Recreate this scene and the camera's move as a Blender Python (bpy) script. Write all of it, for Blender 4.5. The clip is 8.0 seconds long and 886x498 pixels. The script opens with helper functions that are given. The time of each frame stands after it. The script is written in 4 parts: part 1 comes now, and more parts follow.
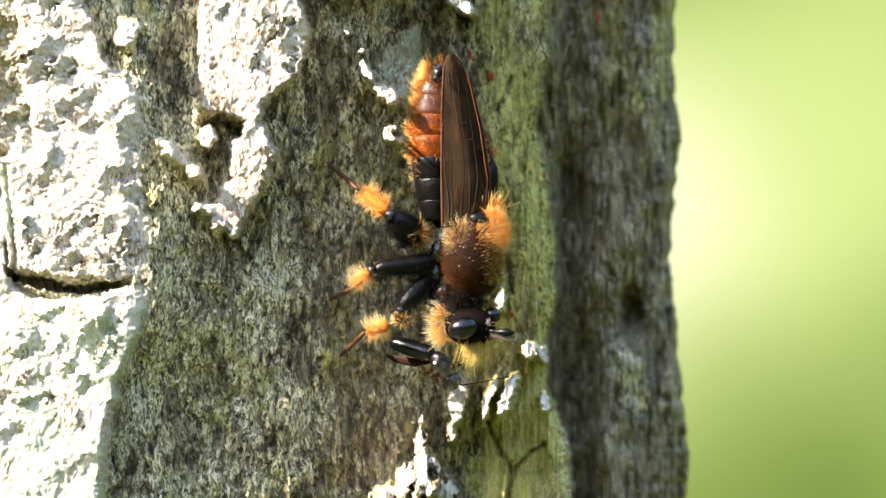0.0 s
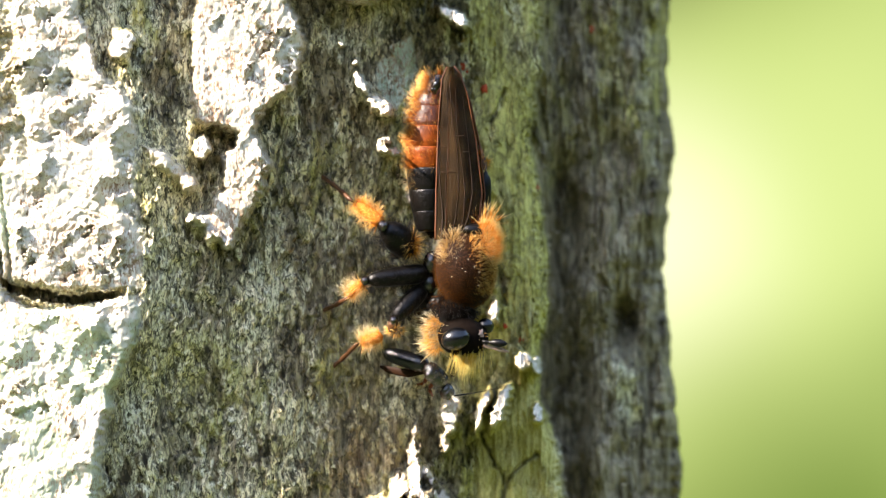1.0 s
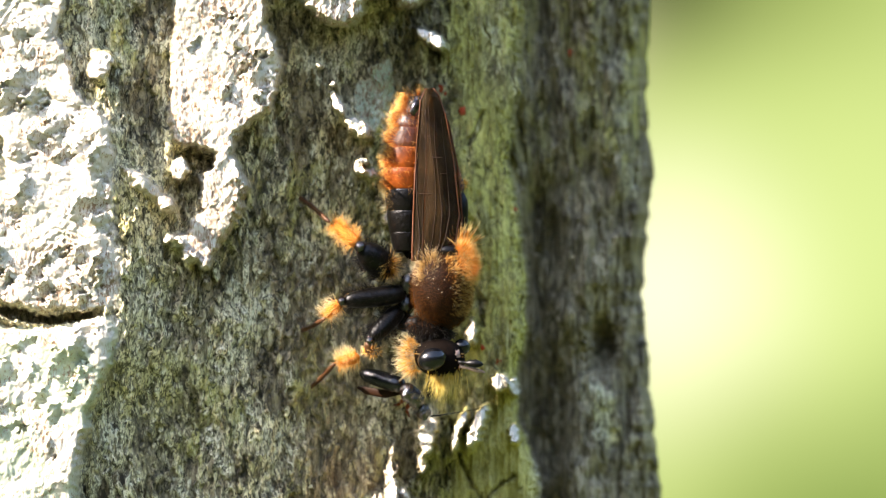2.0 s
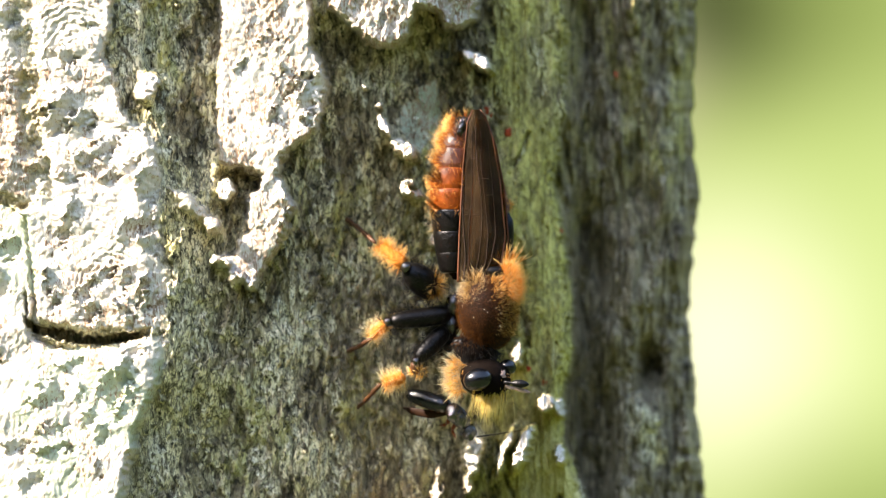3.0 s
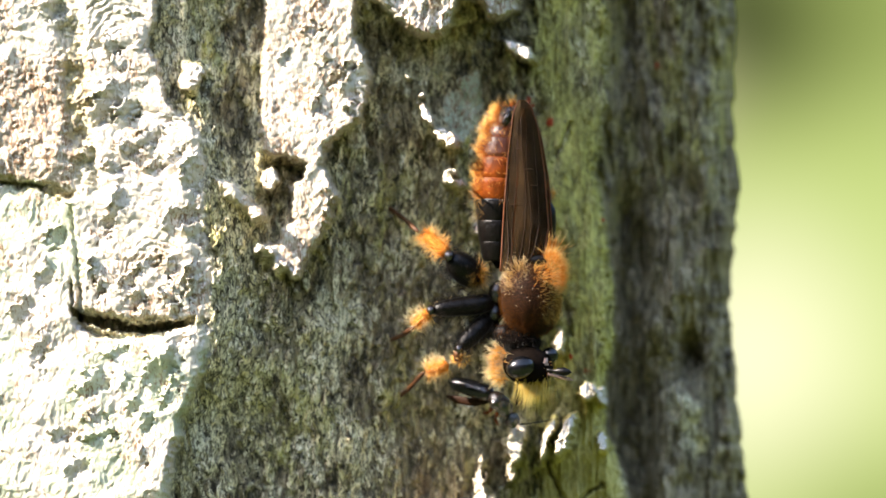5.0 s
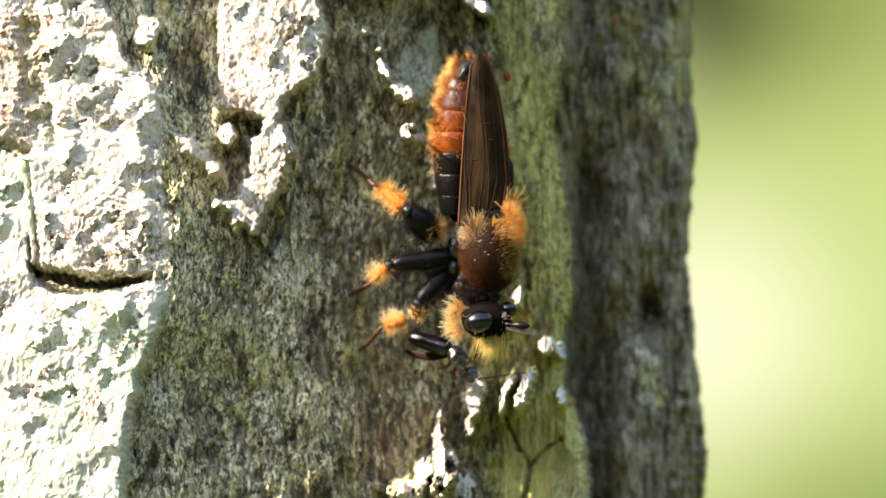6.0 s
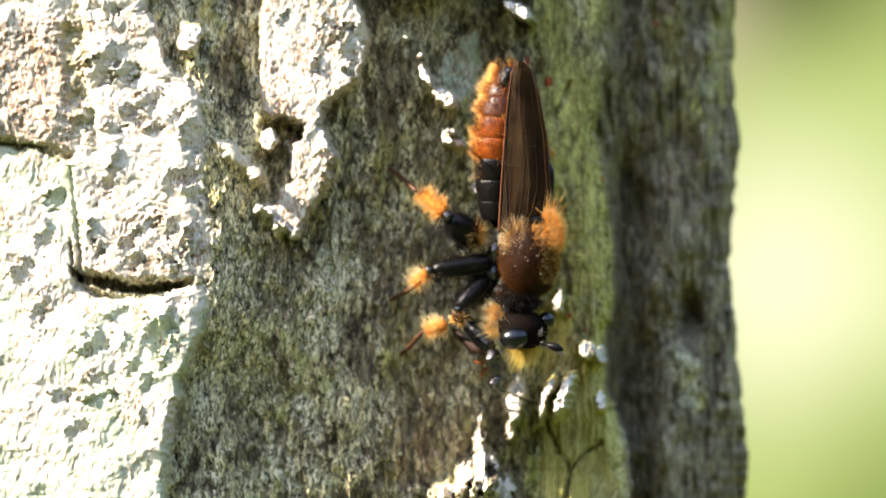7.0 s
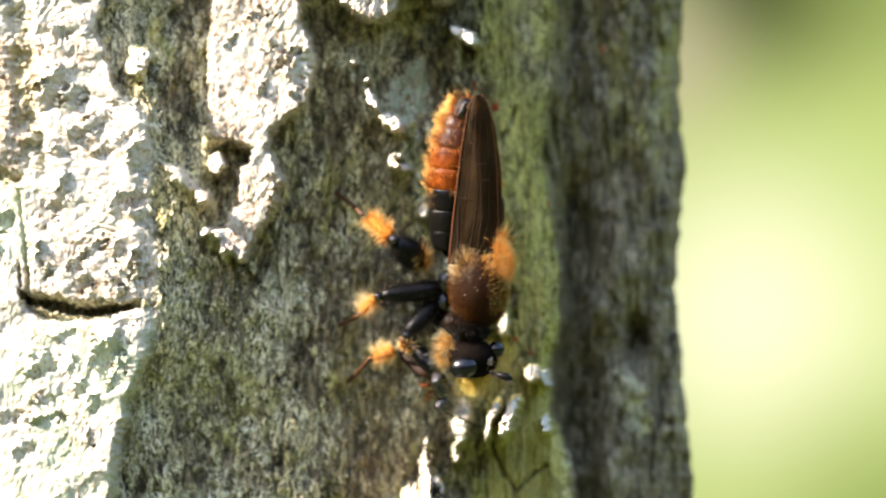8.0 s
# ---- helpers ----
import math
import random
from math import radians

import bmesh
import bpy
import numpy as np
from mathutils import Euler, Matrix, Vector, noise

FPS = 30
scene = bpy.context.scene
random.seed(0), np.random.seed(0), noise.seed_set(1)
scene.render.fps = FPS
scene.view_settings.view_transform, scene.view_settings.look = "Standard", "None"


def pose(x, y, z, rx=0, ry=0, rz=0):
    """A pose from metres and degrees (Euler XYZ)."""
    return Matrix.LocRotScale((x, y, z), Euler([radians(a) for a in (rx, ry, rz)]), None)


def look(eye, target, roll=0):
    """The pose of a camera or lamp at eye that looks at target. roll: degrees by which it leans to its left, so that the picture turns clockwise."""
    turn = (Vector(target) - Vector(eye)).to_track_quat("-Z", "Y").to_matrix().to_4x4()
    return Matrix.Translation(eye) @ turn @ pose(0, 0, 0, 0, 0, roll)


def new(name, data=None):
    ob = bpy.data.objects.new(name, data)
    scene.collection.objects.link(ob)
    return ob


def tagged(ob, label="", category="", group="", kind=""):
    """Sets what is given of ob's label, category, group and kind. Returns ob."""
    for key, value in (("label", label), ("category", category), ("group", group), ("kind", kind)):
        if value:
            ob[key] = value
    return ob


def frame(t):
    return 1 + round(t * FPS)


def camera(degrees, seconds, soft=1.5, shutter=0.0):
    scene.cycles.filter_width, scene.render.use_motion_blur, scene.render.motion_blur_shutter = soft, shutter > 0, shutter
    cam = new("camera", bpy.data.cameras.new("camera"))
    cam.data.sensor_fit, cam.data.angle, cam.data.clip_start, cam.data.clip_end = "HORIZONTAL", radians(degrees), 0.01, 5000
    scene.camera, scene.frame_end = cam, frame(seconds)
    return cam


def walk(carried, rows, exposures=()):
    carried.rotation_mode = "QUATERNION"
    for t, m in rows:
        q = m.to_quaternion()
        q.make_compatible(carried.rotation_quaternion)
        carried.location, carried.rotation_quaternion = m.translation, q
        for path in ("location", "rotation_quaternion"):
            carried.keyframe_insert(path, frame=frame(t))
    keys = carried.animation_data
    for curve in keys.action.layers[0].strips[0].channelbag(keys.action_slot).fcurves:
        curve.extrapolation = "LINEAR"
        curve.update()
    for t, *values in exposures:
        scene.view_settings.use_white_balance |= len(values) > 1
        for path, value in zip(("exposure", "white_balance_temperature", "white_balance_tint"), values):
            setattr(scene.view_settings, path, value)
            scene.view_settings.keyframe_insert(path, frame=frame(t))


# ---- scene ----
# Chart units: 1 unit is 0.0404 mm on the plane y = 0; u runs to the right, v downwards, d is millimetres towards the camera.
UNIT, RANGE, HIGH = 4.04e-5, 0.40, 1.3
cam = camera(9.06, 8.0, soft=1.15, shutter=0.3)
cam.data.dof.use_dof = True
cam.data.dof.focus_distance = 0.4029
cam.data.dof.aperture_fstop = 29.0

# seconds, shift of the bark right and down, parallax right and down (chart units), scale, lean in degrees
SWAY = [
    (0, 0.0, 0.0, 0, 0, 1.0000, 0.00), (0.2, -16.1, -13.9, 2, 4, 0.9997, 0.09), (0.5, -16.2, -18.7, 5, 10, 0.9983, 0.19), (0.7, -13.2, -3.0, 12, 25, 0.9980, 0.15), (1, -12.3, 19.5, 25, 50, 0.9966, 0.08),
    (1.3, -20.7, 35.6, 40, 78, 0.9951, 0.14), (1.5, -34.0, 42.6, 50, 95, 0.9948, 0.18), (1.7, -50.0, 48.4, 62, 112, 0.9945, 0.16), (2.25, -40.2, 63.8, 100, 180, 0.9926, 0.21), (2.8, 11.5, 83.1, 155, 232, 0.9917, 0.16),
    (3, 27.5, 92.9, 185, 245, 0.9913, 0.14), (3.2, 38.1, 97.9, 218, 252, 0.9905, 0.13), (3.5, 49.6, 99.9, 240, 260, 0.9886, 0.11), (3.8, 71.2, 93.3, 270, 268, 0.9877, 0.11), (4, 94.6, 86.8, 290, 272, 0.9874, 0.12),
    (4.2, 114.9, 82.1, 300, 275, 0.9858, 0.17), (4.75, 131.9, 77.8, 268, 272, 0.9853, 0.10), (5.3, 75.9, 56.4, 215, 258, 0.9847, 0.03), (5.5, 38.8, 36.2, 205, 250, 0.9824, -0.07), (5.8, 18.9, 6.7, 172, 242, 0.9854, -0.12),
    (6, 29.0, -9.7, 160, 235, 0.9864, -0.18), (6.2, 47.2, -19.7, 172, 220, 0.9866, -0.20), (6.5, 71.5, -33.7, 200, 200, 0.9859, -0.17), (6.8, 90.5, -19.3, 270, 155, 0.9841, -0.08), (7, 101.4, 0.7, 315, 125, 0.9827, -0.01),
    (7.3, 108.2, 28.2, 335, 120, 0.9807, 0.14), (7.5, 100.0, 41.6, 325, 125, 0.9797, 0.22), (7.7, 73.2, 47.1, 312, 145, 0.9782, 0.19), (8, 3.6, 43.4, 265, 190, 0.9764, 0.14)]


def sway(su, sv, pu, pv, scale, lean):
    target = Vector((-su * UNIT, 0, HIGH + sv * UNIT))
    eye = target + Vector((pu * UNIT, -RANGE / scale, -pv * UNIT))
    return look(eye, target, lean)


PATH = [(t, sway(*row)) for t, *row in SWAY]
walk(cam, PATH, [(0.0, 2.82, 7000, 16), (1.5, 2.82, 7000, 16), (3.0, 2.80, 7000, 16), (4.2, 2.74, 7000, 16), (5.5, 2.60, 7000, 16), (7.0, 2.66, 7000, 16), (8.0, 2.68, 7000, 16)])

# ---- light ----
SUN = Vector((-0.74, -0.30, 0.62)).normalized()
world = bpy.data.worlds.new("sky")
scene.world = world
world.use_nodes = True
wn = world.node_tree.nodes
sky = wn.new("ShaderNodeTexSky")
sky.sky_type, sky.sun_disc = "NISHITA", False
sky.sun_elevation = math.asin(SUN.z)
sky.sun_rotation = math.atan2(SUN.x, SUN.y)
wn["Background"].inputs["Strength"].default_value = 0.15
world.node_tree.links.new(sky.outputs[0], wn["Background"].inputs["Color"])
sun = new("sun", bpy.data.lights.new("sun", "SUN"))
sun.data.energy, sun.data.angle, sun.data.color = 3.2, radians(0.53), (1.0, 0.95, 0.86)
sun.matrix_world = look(SUN * 10, (0, 0, 0))

# ---- materials ----
def material(name, rough=0.6, spec=0.4):
    m = bpy.data.materials.new(name)
    m.use_nodes = True
    b = m.node_tree.nodes["Principled BSDF"]
    b.inputs["Roughness"].default_value = rough
    b.inputs["Specular IOR Level"].default_value = spec
    return m, m.node_tree.nodes, m.node_tree.links, b


def field(nodes, links, scale, detail=4.0, rough=0.6, stretch=(1, 1, 1), distort=0.0, shift=0.0):
    """A noise value over the object's own metres; scale in features per metre."""
    co = nodes.new("ShaderNodeTexCoord")
    mp = nodes.new("ShaderNodeMapping")
    mp.inputs["Scale"].default_value = stretch
    mp.inputs["Location"].default_value = (shift, shift * 0.7, shift * 0.3)
    nz = nodes.new("ShaderNodeTexNoise")
    nz.inputs["Scale"].default_value = scale
    nz.inputs["Detail"].default_value = detail
    nz.inputs["Roughness"].default_value = rough
    nz.inputs["Distortion"].default_value = distort
    links.new(co.outputs["Object"], mp.inputs["Vector"])
    links.new(mp.outputs["Vector"], nz.inputs["Vector"])
    return nz.outputs["Fac"]


def ramp(nodes, links, value, stops):
    r = nodes.new("ShaderNodeValToRGB")
    while len(r.color_ramp.elements) < len(stops):
        r.color_ramp.elements.new(0.5)
    for e, (at, c) in zip(r.color_ramp.elements, stops):
        e.position, e.color = at, (*c, 1)
    links.new(value, r.inputs["Fac"])
    return r.outputs["Color"]


def blend(nodes, links, fac, a, b):
    x = nodes.new("ShaderNodeMix")
    x.data_type = "RGBA"
    for socket, value in ((x.inputs[0], fac), (x.inputs[6], a), (x.inputs[7], b)):
        if isinstance(value, tuple):
            socket.default_value = (*value, 1)
        elif isinstance(value, float):
            socket.default_value = value
        else:
            links.new(value, socket)
    return x.outputs[2]


def steps(nodes, links, value, low, high):
    m = nodes.new("ShaderNodeMapRange")
    m.inputs[1].default_value, m.inputs[2].default_value = low, high
    links.new(value, m.inputs[0])
    return m.outputs[0]


def relief(nodes, links, bsdf, value, metres, strength=0.6):
    b = nodes.new("ShaderNodeBump")
    b.inputs["Strength"].default_value = strength
    b.inputs["Distance"].default_value = metres
    links.new(value, b.inputs["Height"])
    links.new(b.outputs["Normal"], bsdf.inputs["Normal"])


def clefts(nodes, links, scale, stretch, wander):
    """Distance from the nearest cleft of a net of cells; scale in cells per metre, wander in metres."""
    co, mp = nodes.new("ShaderNodeTexCoord"), nodes.new("ShaderNodeMapping")
    mp.inputs["Scale"].default_value = stretch
    nz, mx, vo = nodes.new("ShaderNodeTexNoise"), nodes.new("ShaderNodeVectorMath"), nodes.new("ShaderNodeTexVoronoi")
    nz.inputs["Scale"].default_value, nz.inputs["Detail"].default_value = 1.4 * scale, 3.0
    mx.operation = "MULTIPLY_ADD"
    mx.inputs[1].default_value = (wander,) * 3
    vo.feature = "DISTANCE_TO_EDGE"
    vo.inputs["Scale"].default_value = scale
    links.new(co.outputs["Object"], mp.inputs["Vector"])
    links.new(co.outputs["Object"], nz.inputs["Vector"])
    links.new(nz.outputs["Color"], mx.inputs[0])
    links.new(mp.outputs["Vector"], mx.inputs[2])
    links.new(mx.outputs[0], vo.inputs["Vector"])
    return vo.outputs["Distance"]


def cover(nodes, links, name):
    a = nodes.new("ShaderNodeAttribute")
    a.attribute_name = name
    return a.outputs["Fac"]


def total(nodes, links, a, b, k=1.0):
    """a + k * b"""
    m = nodes.new("ShaderNodeMath")
    m.operation = "MULTIPLY_ADD"
    m.inputs[1].default_value = k
    links.new(b, m.inputs[0])
    links.new(a, m.inputs[2])
    return m.outputs[0]


def bark_material(name, covered=True):
    """Weathered bark: dark grain and brown crust under pale lichen and a yellow-green film of algae."""
    m, n, l, b = material(name, 0.85, 0.25)
    grain = field(n, l, 1600, 7, 0.72, (1, 1, 0.32), 0.5)
    fine = field(n, l, 5200, 4, 0.65, (1, 1, 0.4), 0.3, 0.2)
    crust = field(n, l, 800, 5, 0.64, (1, 1, 0.45), 0.8, 0.13)
    broad = field(n, l, 150, 4, 0.6, (1, 1, 0.5), 0.5, 0.31)
    film = field(n, l, 420, 6, 0.7, (1, 1, 0.5), 0.8, 0.57)
    tint = field(n, l, 330, 4, 0.6, (1, 1, 0.7), 0.4, 0.9)
    wood = blend(n, l, steps(n, l, grain, 0.40, 0.60), (0.040, 0.031, 0.017), (0.40, 0.325, 0.185))
    wood = blend(n, l, steps(n, l, broad, 0.42, 0.7), wood, blend(n, l, 0.5, wood, (0.085, 0.045, 0.02)))
    pale = blend(n, l, steps(n, l, tint, 0.40, 0.62), (0.78, 0.66, 0.36), (0.74, 0.67, 0.45))
    pale = blend(n, l, steps(n, l, fine, 0.44, 0.53), blend(n, l, 0.75, pale, (0.07, 0.055, 0.03)), pale)
    green = blend(n, l, steps(n, l, total(n, l, grain, fine, 0.3), 0.48, 0.70), (0.075, 0.062, 0.014), (0.52, 0.465, 0.125))
    c = wood
    if covered:
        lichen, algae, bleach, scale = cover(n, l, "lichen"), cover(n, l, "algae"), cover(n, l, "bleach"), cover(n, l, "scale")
        # pale and green cover weighted to the scale tops; gaps between stay darker
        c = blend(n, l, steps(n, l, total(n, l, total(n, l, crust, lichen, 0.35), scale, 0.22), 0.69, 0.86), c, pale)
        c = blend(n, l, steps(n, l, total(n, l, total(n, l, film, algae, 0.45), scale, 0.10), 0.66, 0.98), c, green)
        chalk = blend(n, l, steps(n, l, tint, 0.40, 0.62), (0.56, 0.495, 0.41), (0.49, 0.46, 0.365))
        chalk = blend(n, l, cover(n, l, "mint"), chalk, blend(n, l, steps(n, l, film, 0.42, 0.6), (0.36, 0.42, 0.28), (0.52, 0.55, 0.40)))
        speck = total(n, l, fine, cover(n, l, "crusty"), 0.16)
        chalk = blend(n, l, steps(n, l, speck, 0.58, 0.66), chalk, blend(n, l, steps(n, l, crust, 0.45, 0.55), (0.24, 0.15, 0.09), (0.36, 0.28, 0.20)))
        brown = blend(n, l, steps(n, l, grain, 0.38, 0.66), (0.085, 0.066, 0.036), (0.46, 0.37, 0.22))
        pits = field(n, l, 2300, 4, 0.6, (1, 1, 0.6), 0.6, 0.77)
        c = blend(n, l, steps(n, l, pits, 0.45, 0.38), c, blend(n, l, 0.85, c, (0.02, 0.015, 0.008)))
        web = clefts(n, l, 950, (1, 1, 0.55), 0.0006)
        c = blend(n, l, steps(n, l, total(n, l, web, tint, 0.30), 0.22, 0.15), c, blend(n, l, 0.6, c, (0.030, 0.024, 0.013)))
        felt = blend(n, l, steps(n, l, total(n, l, film, fine, 0.35), 0.56, 0.82), (0.36, 0.30, 0.070), (0.70, 0.60, 0.20))
        c = blend(n, l, cover(n, l, "felt"), c, felt)
        c = blend(n, l, cover(n, l, "bare"), c, brown)
        c = blend(n, l, bleach, c, chalk)
    else:
        c = blend(n, l, steps(n, l, crust, 0.5, 0.64), c, pale)
    l.new(c, b.inputs["Base Color"])
    l.new(ramp(n, l, crust, [(0.3, (0.72,) * 3), (0.7, (0.95,) * 3)]), b.inputs["Roughness"])
    relief(n, l, b, total(n, l, total(n, l, grain, fine, 0.5), crust, 1.0), 0.00020, 0.9)
    if covered:
        m2 = n.new("ShaderNodeMapRange")
        m2.inputs[3].default_value, m2.inputs[4].default_value = 0.9, 0.40
        l.new(bleach, m2.inputs[0])
        l.new(m2.outputs[0], n["Bump"].inputs["Strength"])
    return m


BARK = bark_material("lichen_and_algae_bark")
TRUNK = bark_material("trunk_bark", False)


def chitin(name, colour, rough, spec=0.5, coat=0.0, mottle=0.25, scale=2500, bumps=0.00004):
    m, n, l, b = material(name, rough, spec)
    f = field(n, l, scale, 4, 0.6)
    l.new(ramp(n, l, f, [(0.3, tuple(x * (1 - mottle) for x in colour)), (0.7, tuple(min(1, x * (1 + mottle)) for x in colour))]), b.inputs["Base Color"])
    b.inputs["Coat Weight"].default_value = coat
    relief(n, l, b, f, bumps, 0.6)
    return m


def hair_material(name, root, tip, ends=None, shine=0.3):
    """Fine hair that lets light through, paler towards its tip."""
    m, n, l, b = material(name, 0.4, shine)
    f = n.new("ShaderNodeNewGeometry")
    c = ramp(n, l, f.outputs["Random Per Island"], [(0.0, tuple(0.7 * x for x in root)), (0.5, root), (1.0, tip)])
    if ends:
        c = blend(n, l, steps(n, l, cover(n, l, "tip"), 0.30, 0.85), c, ends)
    l.new(c, b.inputs["Base Color"])
    tr = n.new("ShaderNodeBsdfTranslucent")
    l.new(c, tr.inputs["Color"])
    mx = n.new("ShaderNodeMixShader")
    mx.inputs[0].default_value = 0.55
    l.new(b.outputs[0], mx.inputs[1])
    l.new(tr.outputs[0], mx.inputs[2])
    l.new(mx.outputs[0], n["Material Output"].inputs["Surface"])
    return m


BLACK = chitin("black_chitin", (0.003, 0.0024, 0.002), 0.34, 0.16, 0.0, 0.25, 3600, 0.00009)
DULL = chitin("dull_dark_chitin", (0.004, 0.0022, 0.0012), 0.8, 0.04)
GLOSS = chitin("polished_black_chitin", (0.002, 0.002, 0.0025), 0.22, 0.4, 0.0, 0.2, 3000, 0.00009)
SHINE = chitin("wet_looking_chitin", (0.006, 0.003, 0.002), 0.13, 1.0, 0.0, 0.3, 4200, 0.00016)
SHEEN = chitin("dark_rust_chitin", (0.050, 0.013, 0.003), 0.38, 0.3, 0.0, 0.4, 2600, 0.00012)
BROWN = chitin("brown_chitin", (0.065, 0.024, 0.007), 0.5, 0.3)
RUST = chitin("rust_chitin", (0.12, 0.025, 0.002), 0.42, 0.14, 0.0, 0.45, 1800, 0.0001)
EYE = chitin("eye_facets", (0.002, 0.002, 0.0024), 0.26, 0.42, 0.0, 0.2, 12000, 0.00001)
HORN = chitin("pale_horn", (0.30, 0.19, 0.14), 0.4, 0.5, 0.0, 0.6)
FUR_ORANGE = hair_material("orange_hair", (0.76, 0.29, 0.02), (0.98, 0.50, 0.06), (1.0, 0.80, 0.34))
FUR_RUST = hair_material("rusty_hair", (0.40, 0.10, 0.005), (0.64, 0.21, 0.015), (1.0, 0.66, 0.20))
FUR_GOLD = hair_material("golden_hair", (0.84, 0.42, 0.06), (1.0, 0.68, 0.18), (1.0, 0.92, 0.60))
FUR_YELLOW = hair_material("yellow_hair", (0.70, 0.50, 0.07), (0.90, 0.70, 0.18), (0.95, 0.85, 0.40))
FUR_PALE = hair_material("pale_hair", (0.60, 0.33, 0.08), (0.85, 0.58, 0.20), (0.98, 0.84, 0.54))
FUR_BROWN = hair_material("brown_hair", (0.012, 0.004, 0.001), (0.11, 0.036, 0.004), (0.17, 0.062, 0.010), 0.1)
UMBER = chitin("umber_chitin", (0.016, 0.0055, 0.0015), 0.6, 0.1)
CORE = chitin("tuft_core", (0.36, 0.12, 0.02), 0.9, 0.05)
FUZZ = hair_material("black_hair", (0.006, 0.005, 0.005), (0.03, 0.02, 0.012))
PALE_SPECK = chitin("pollen_grain", (0.75, 0.66, 0.45), 0.5, 0.4)
RED = chitin("red_crust", (0.32, 0.045, 0.012), 0.8, 0.2)


def wing_material():
    m, n, l, b = material("smoky_wing_membrane", 0.5, 0.12)
    f = field(n, l, 430, 5, 0.6, (1, 1, 0.6), 1.6)
    l.new(ramp(n, l, f, [(0.38, (0.018, 0.011, 0.005)), (0.62, (0.150, 0.096, 0.048))]), b.inputs["Base Color"])
    relief(n, l, b, f, 0.00025, 0.8)
    tp = n.new("ShaderNodeBsdfTransparent")
    tp.inputs["Color"].default_value = (0.55, 0.43, 0.27, 1)
    tl = n.new("ShaderNodeBsdfTranslucent")
    tl.inputs["Color"].default_value = (0.10, 0.045, 0.015, 1)
    a, c = n.new("ShaderNodeMixShader"), n.new("ShaderNodeMixShader")
    a.inputs[0].default_value = 0.35
    l.new(steps(n, l, f, 0.0, 0.8), c.inputs[0])
    l.new(b.outputs[0], a.inputs[1])
    l.new(tl.outputs[0], a.inputs[2])
    l.new(a.outputs[0], c.inputs[1])
    l.new(tp.outputs[0], c.inputs[2])
    l.new(c.outputs[0], n["Material Output"].inputs["Surface"])
    return m


WING = wing_material()
VEIN = chitin("wing_vein", (0.026, 0.013, 0.007), 0.6, 0.2)
RIM = chitin("wing_rim", (0.085, 0.026, 0.008), 0.5, 0.25)


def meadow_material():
    """Far foliage as a backdrop that glows by itself, its soft light and dark masses painted in."""
    m = bpy.data.materials.new("glowing_far_foliage")
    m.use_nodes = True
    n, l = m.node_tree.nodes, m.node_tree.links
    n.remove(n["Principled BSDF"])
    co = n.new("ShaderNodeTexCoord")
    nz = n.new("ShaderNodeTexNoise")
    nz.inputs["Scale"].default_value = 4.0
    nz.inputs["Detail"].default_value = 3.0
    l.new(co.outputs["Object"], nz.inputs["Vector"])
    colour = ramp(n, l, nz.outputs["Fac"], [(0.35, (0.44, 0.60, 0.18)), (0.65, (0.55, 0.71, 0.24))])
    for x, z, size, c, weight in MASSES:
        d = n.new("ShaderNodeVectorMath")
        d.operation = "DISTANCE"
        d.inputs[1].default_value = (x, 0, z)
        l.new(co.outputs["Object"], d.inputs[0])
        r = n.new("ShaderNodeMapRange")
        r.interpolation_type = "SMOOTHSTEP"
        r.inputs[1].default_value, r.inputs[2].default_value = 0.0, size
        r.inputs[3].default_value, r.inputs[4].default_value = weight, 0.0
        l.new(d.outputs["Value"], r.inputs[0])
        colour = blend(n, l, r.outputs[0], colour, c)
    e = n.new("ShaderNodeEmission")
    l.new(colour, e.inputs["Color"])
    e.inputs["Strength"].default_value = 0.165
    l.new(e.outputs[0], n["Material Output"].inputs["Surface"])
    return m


# painted light and dark masses of the glowing far foliage: metres across and up from the backdrop's middle, reach,
# colour, share
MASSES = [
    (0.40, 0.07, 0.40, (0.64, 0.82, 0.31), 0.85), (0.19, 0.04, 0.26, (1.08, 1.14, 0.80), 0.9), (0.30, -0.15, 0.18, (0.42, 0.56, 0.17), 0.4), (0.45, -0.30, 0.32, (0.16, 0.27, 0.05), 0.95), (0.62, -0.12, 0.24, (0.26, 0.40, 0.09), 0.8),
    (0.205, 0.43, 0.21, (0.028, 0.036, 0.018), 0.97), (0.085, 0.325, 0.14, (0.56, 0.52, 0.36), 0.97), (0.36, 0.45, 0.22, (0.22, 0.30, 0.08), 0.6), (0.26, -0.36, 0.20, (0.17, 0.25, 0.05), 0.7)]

# ---- shapes ----
def at(u, v, d):
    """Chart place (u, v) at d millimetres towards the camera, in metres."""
    k = 1 - d * 1e-3 / RANGE
    return Vector(((u - 784) * UNIT * k, -d * 1e-3, HIGH - (v - 441) * UNIT * k))


ORIGIN = {}


def thing(name, place, label, category, group="", kind=""):
    ob = new(name)
    ob.empty_display_size = 0.002
    ob.location = place
    ORIGIN[ob] = Vector(place)
    return tagged(ob, label, category, group, kind)


def part(name, bm, mat, parent, label="", pivot=None, smooth=True):
    """Links a bmesh, given in world places, as one mesh under a thing or a part."""
    base = ORIGIN[parent]
    pivot = base if pivot is None else Vector(pivot)
    me = bpy.data.meshes.new(name)
    bm.normal_update()
    bm.transform(Matrix.Translation(-pivot))
    bm.to_mesh(me)
    bm.free()
    if smooth:
        me.polygons.foreach_set("use_smooth", [True] * len(me.polygons))
    me.materials.append(mat)
    ob = new(name, me)
    ob.parent = parent
    ob.location = pivot - base
    ORIGIN[ob] = pivot
    return tagged(ob, label)


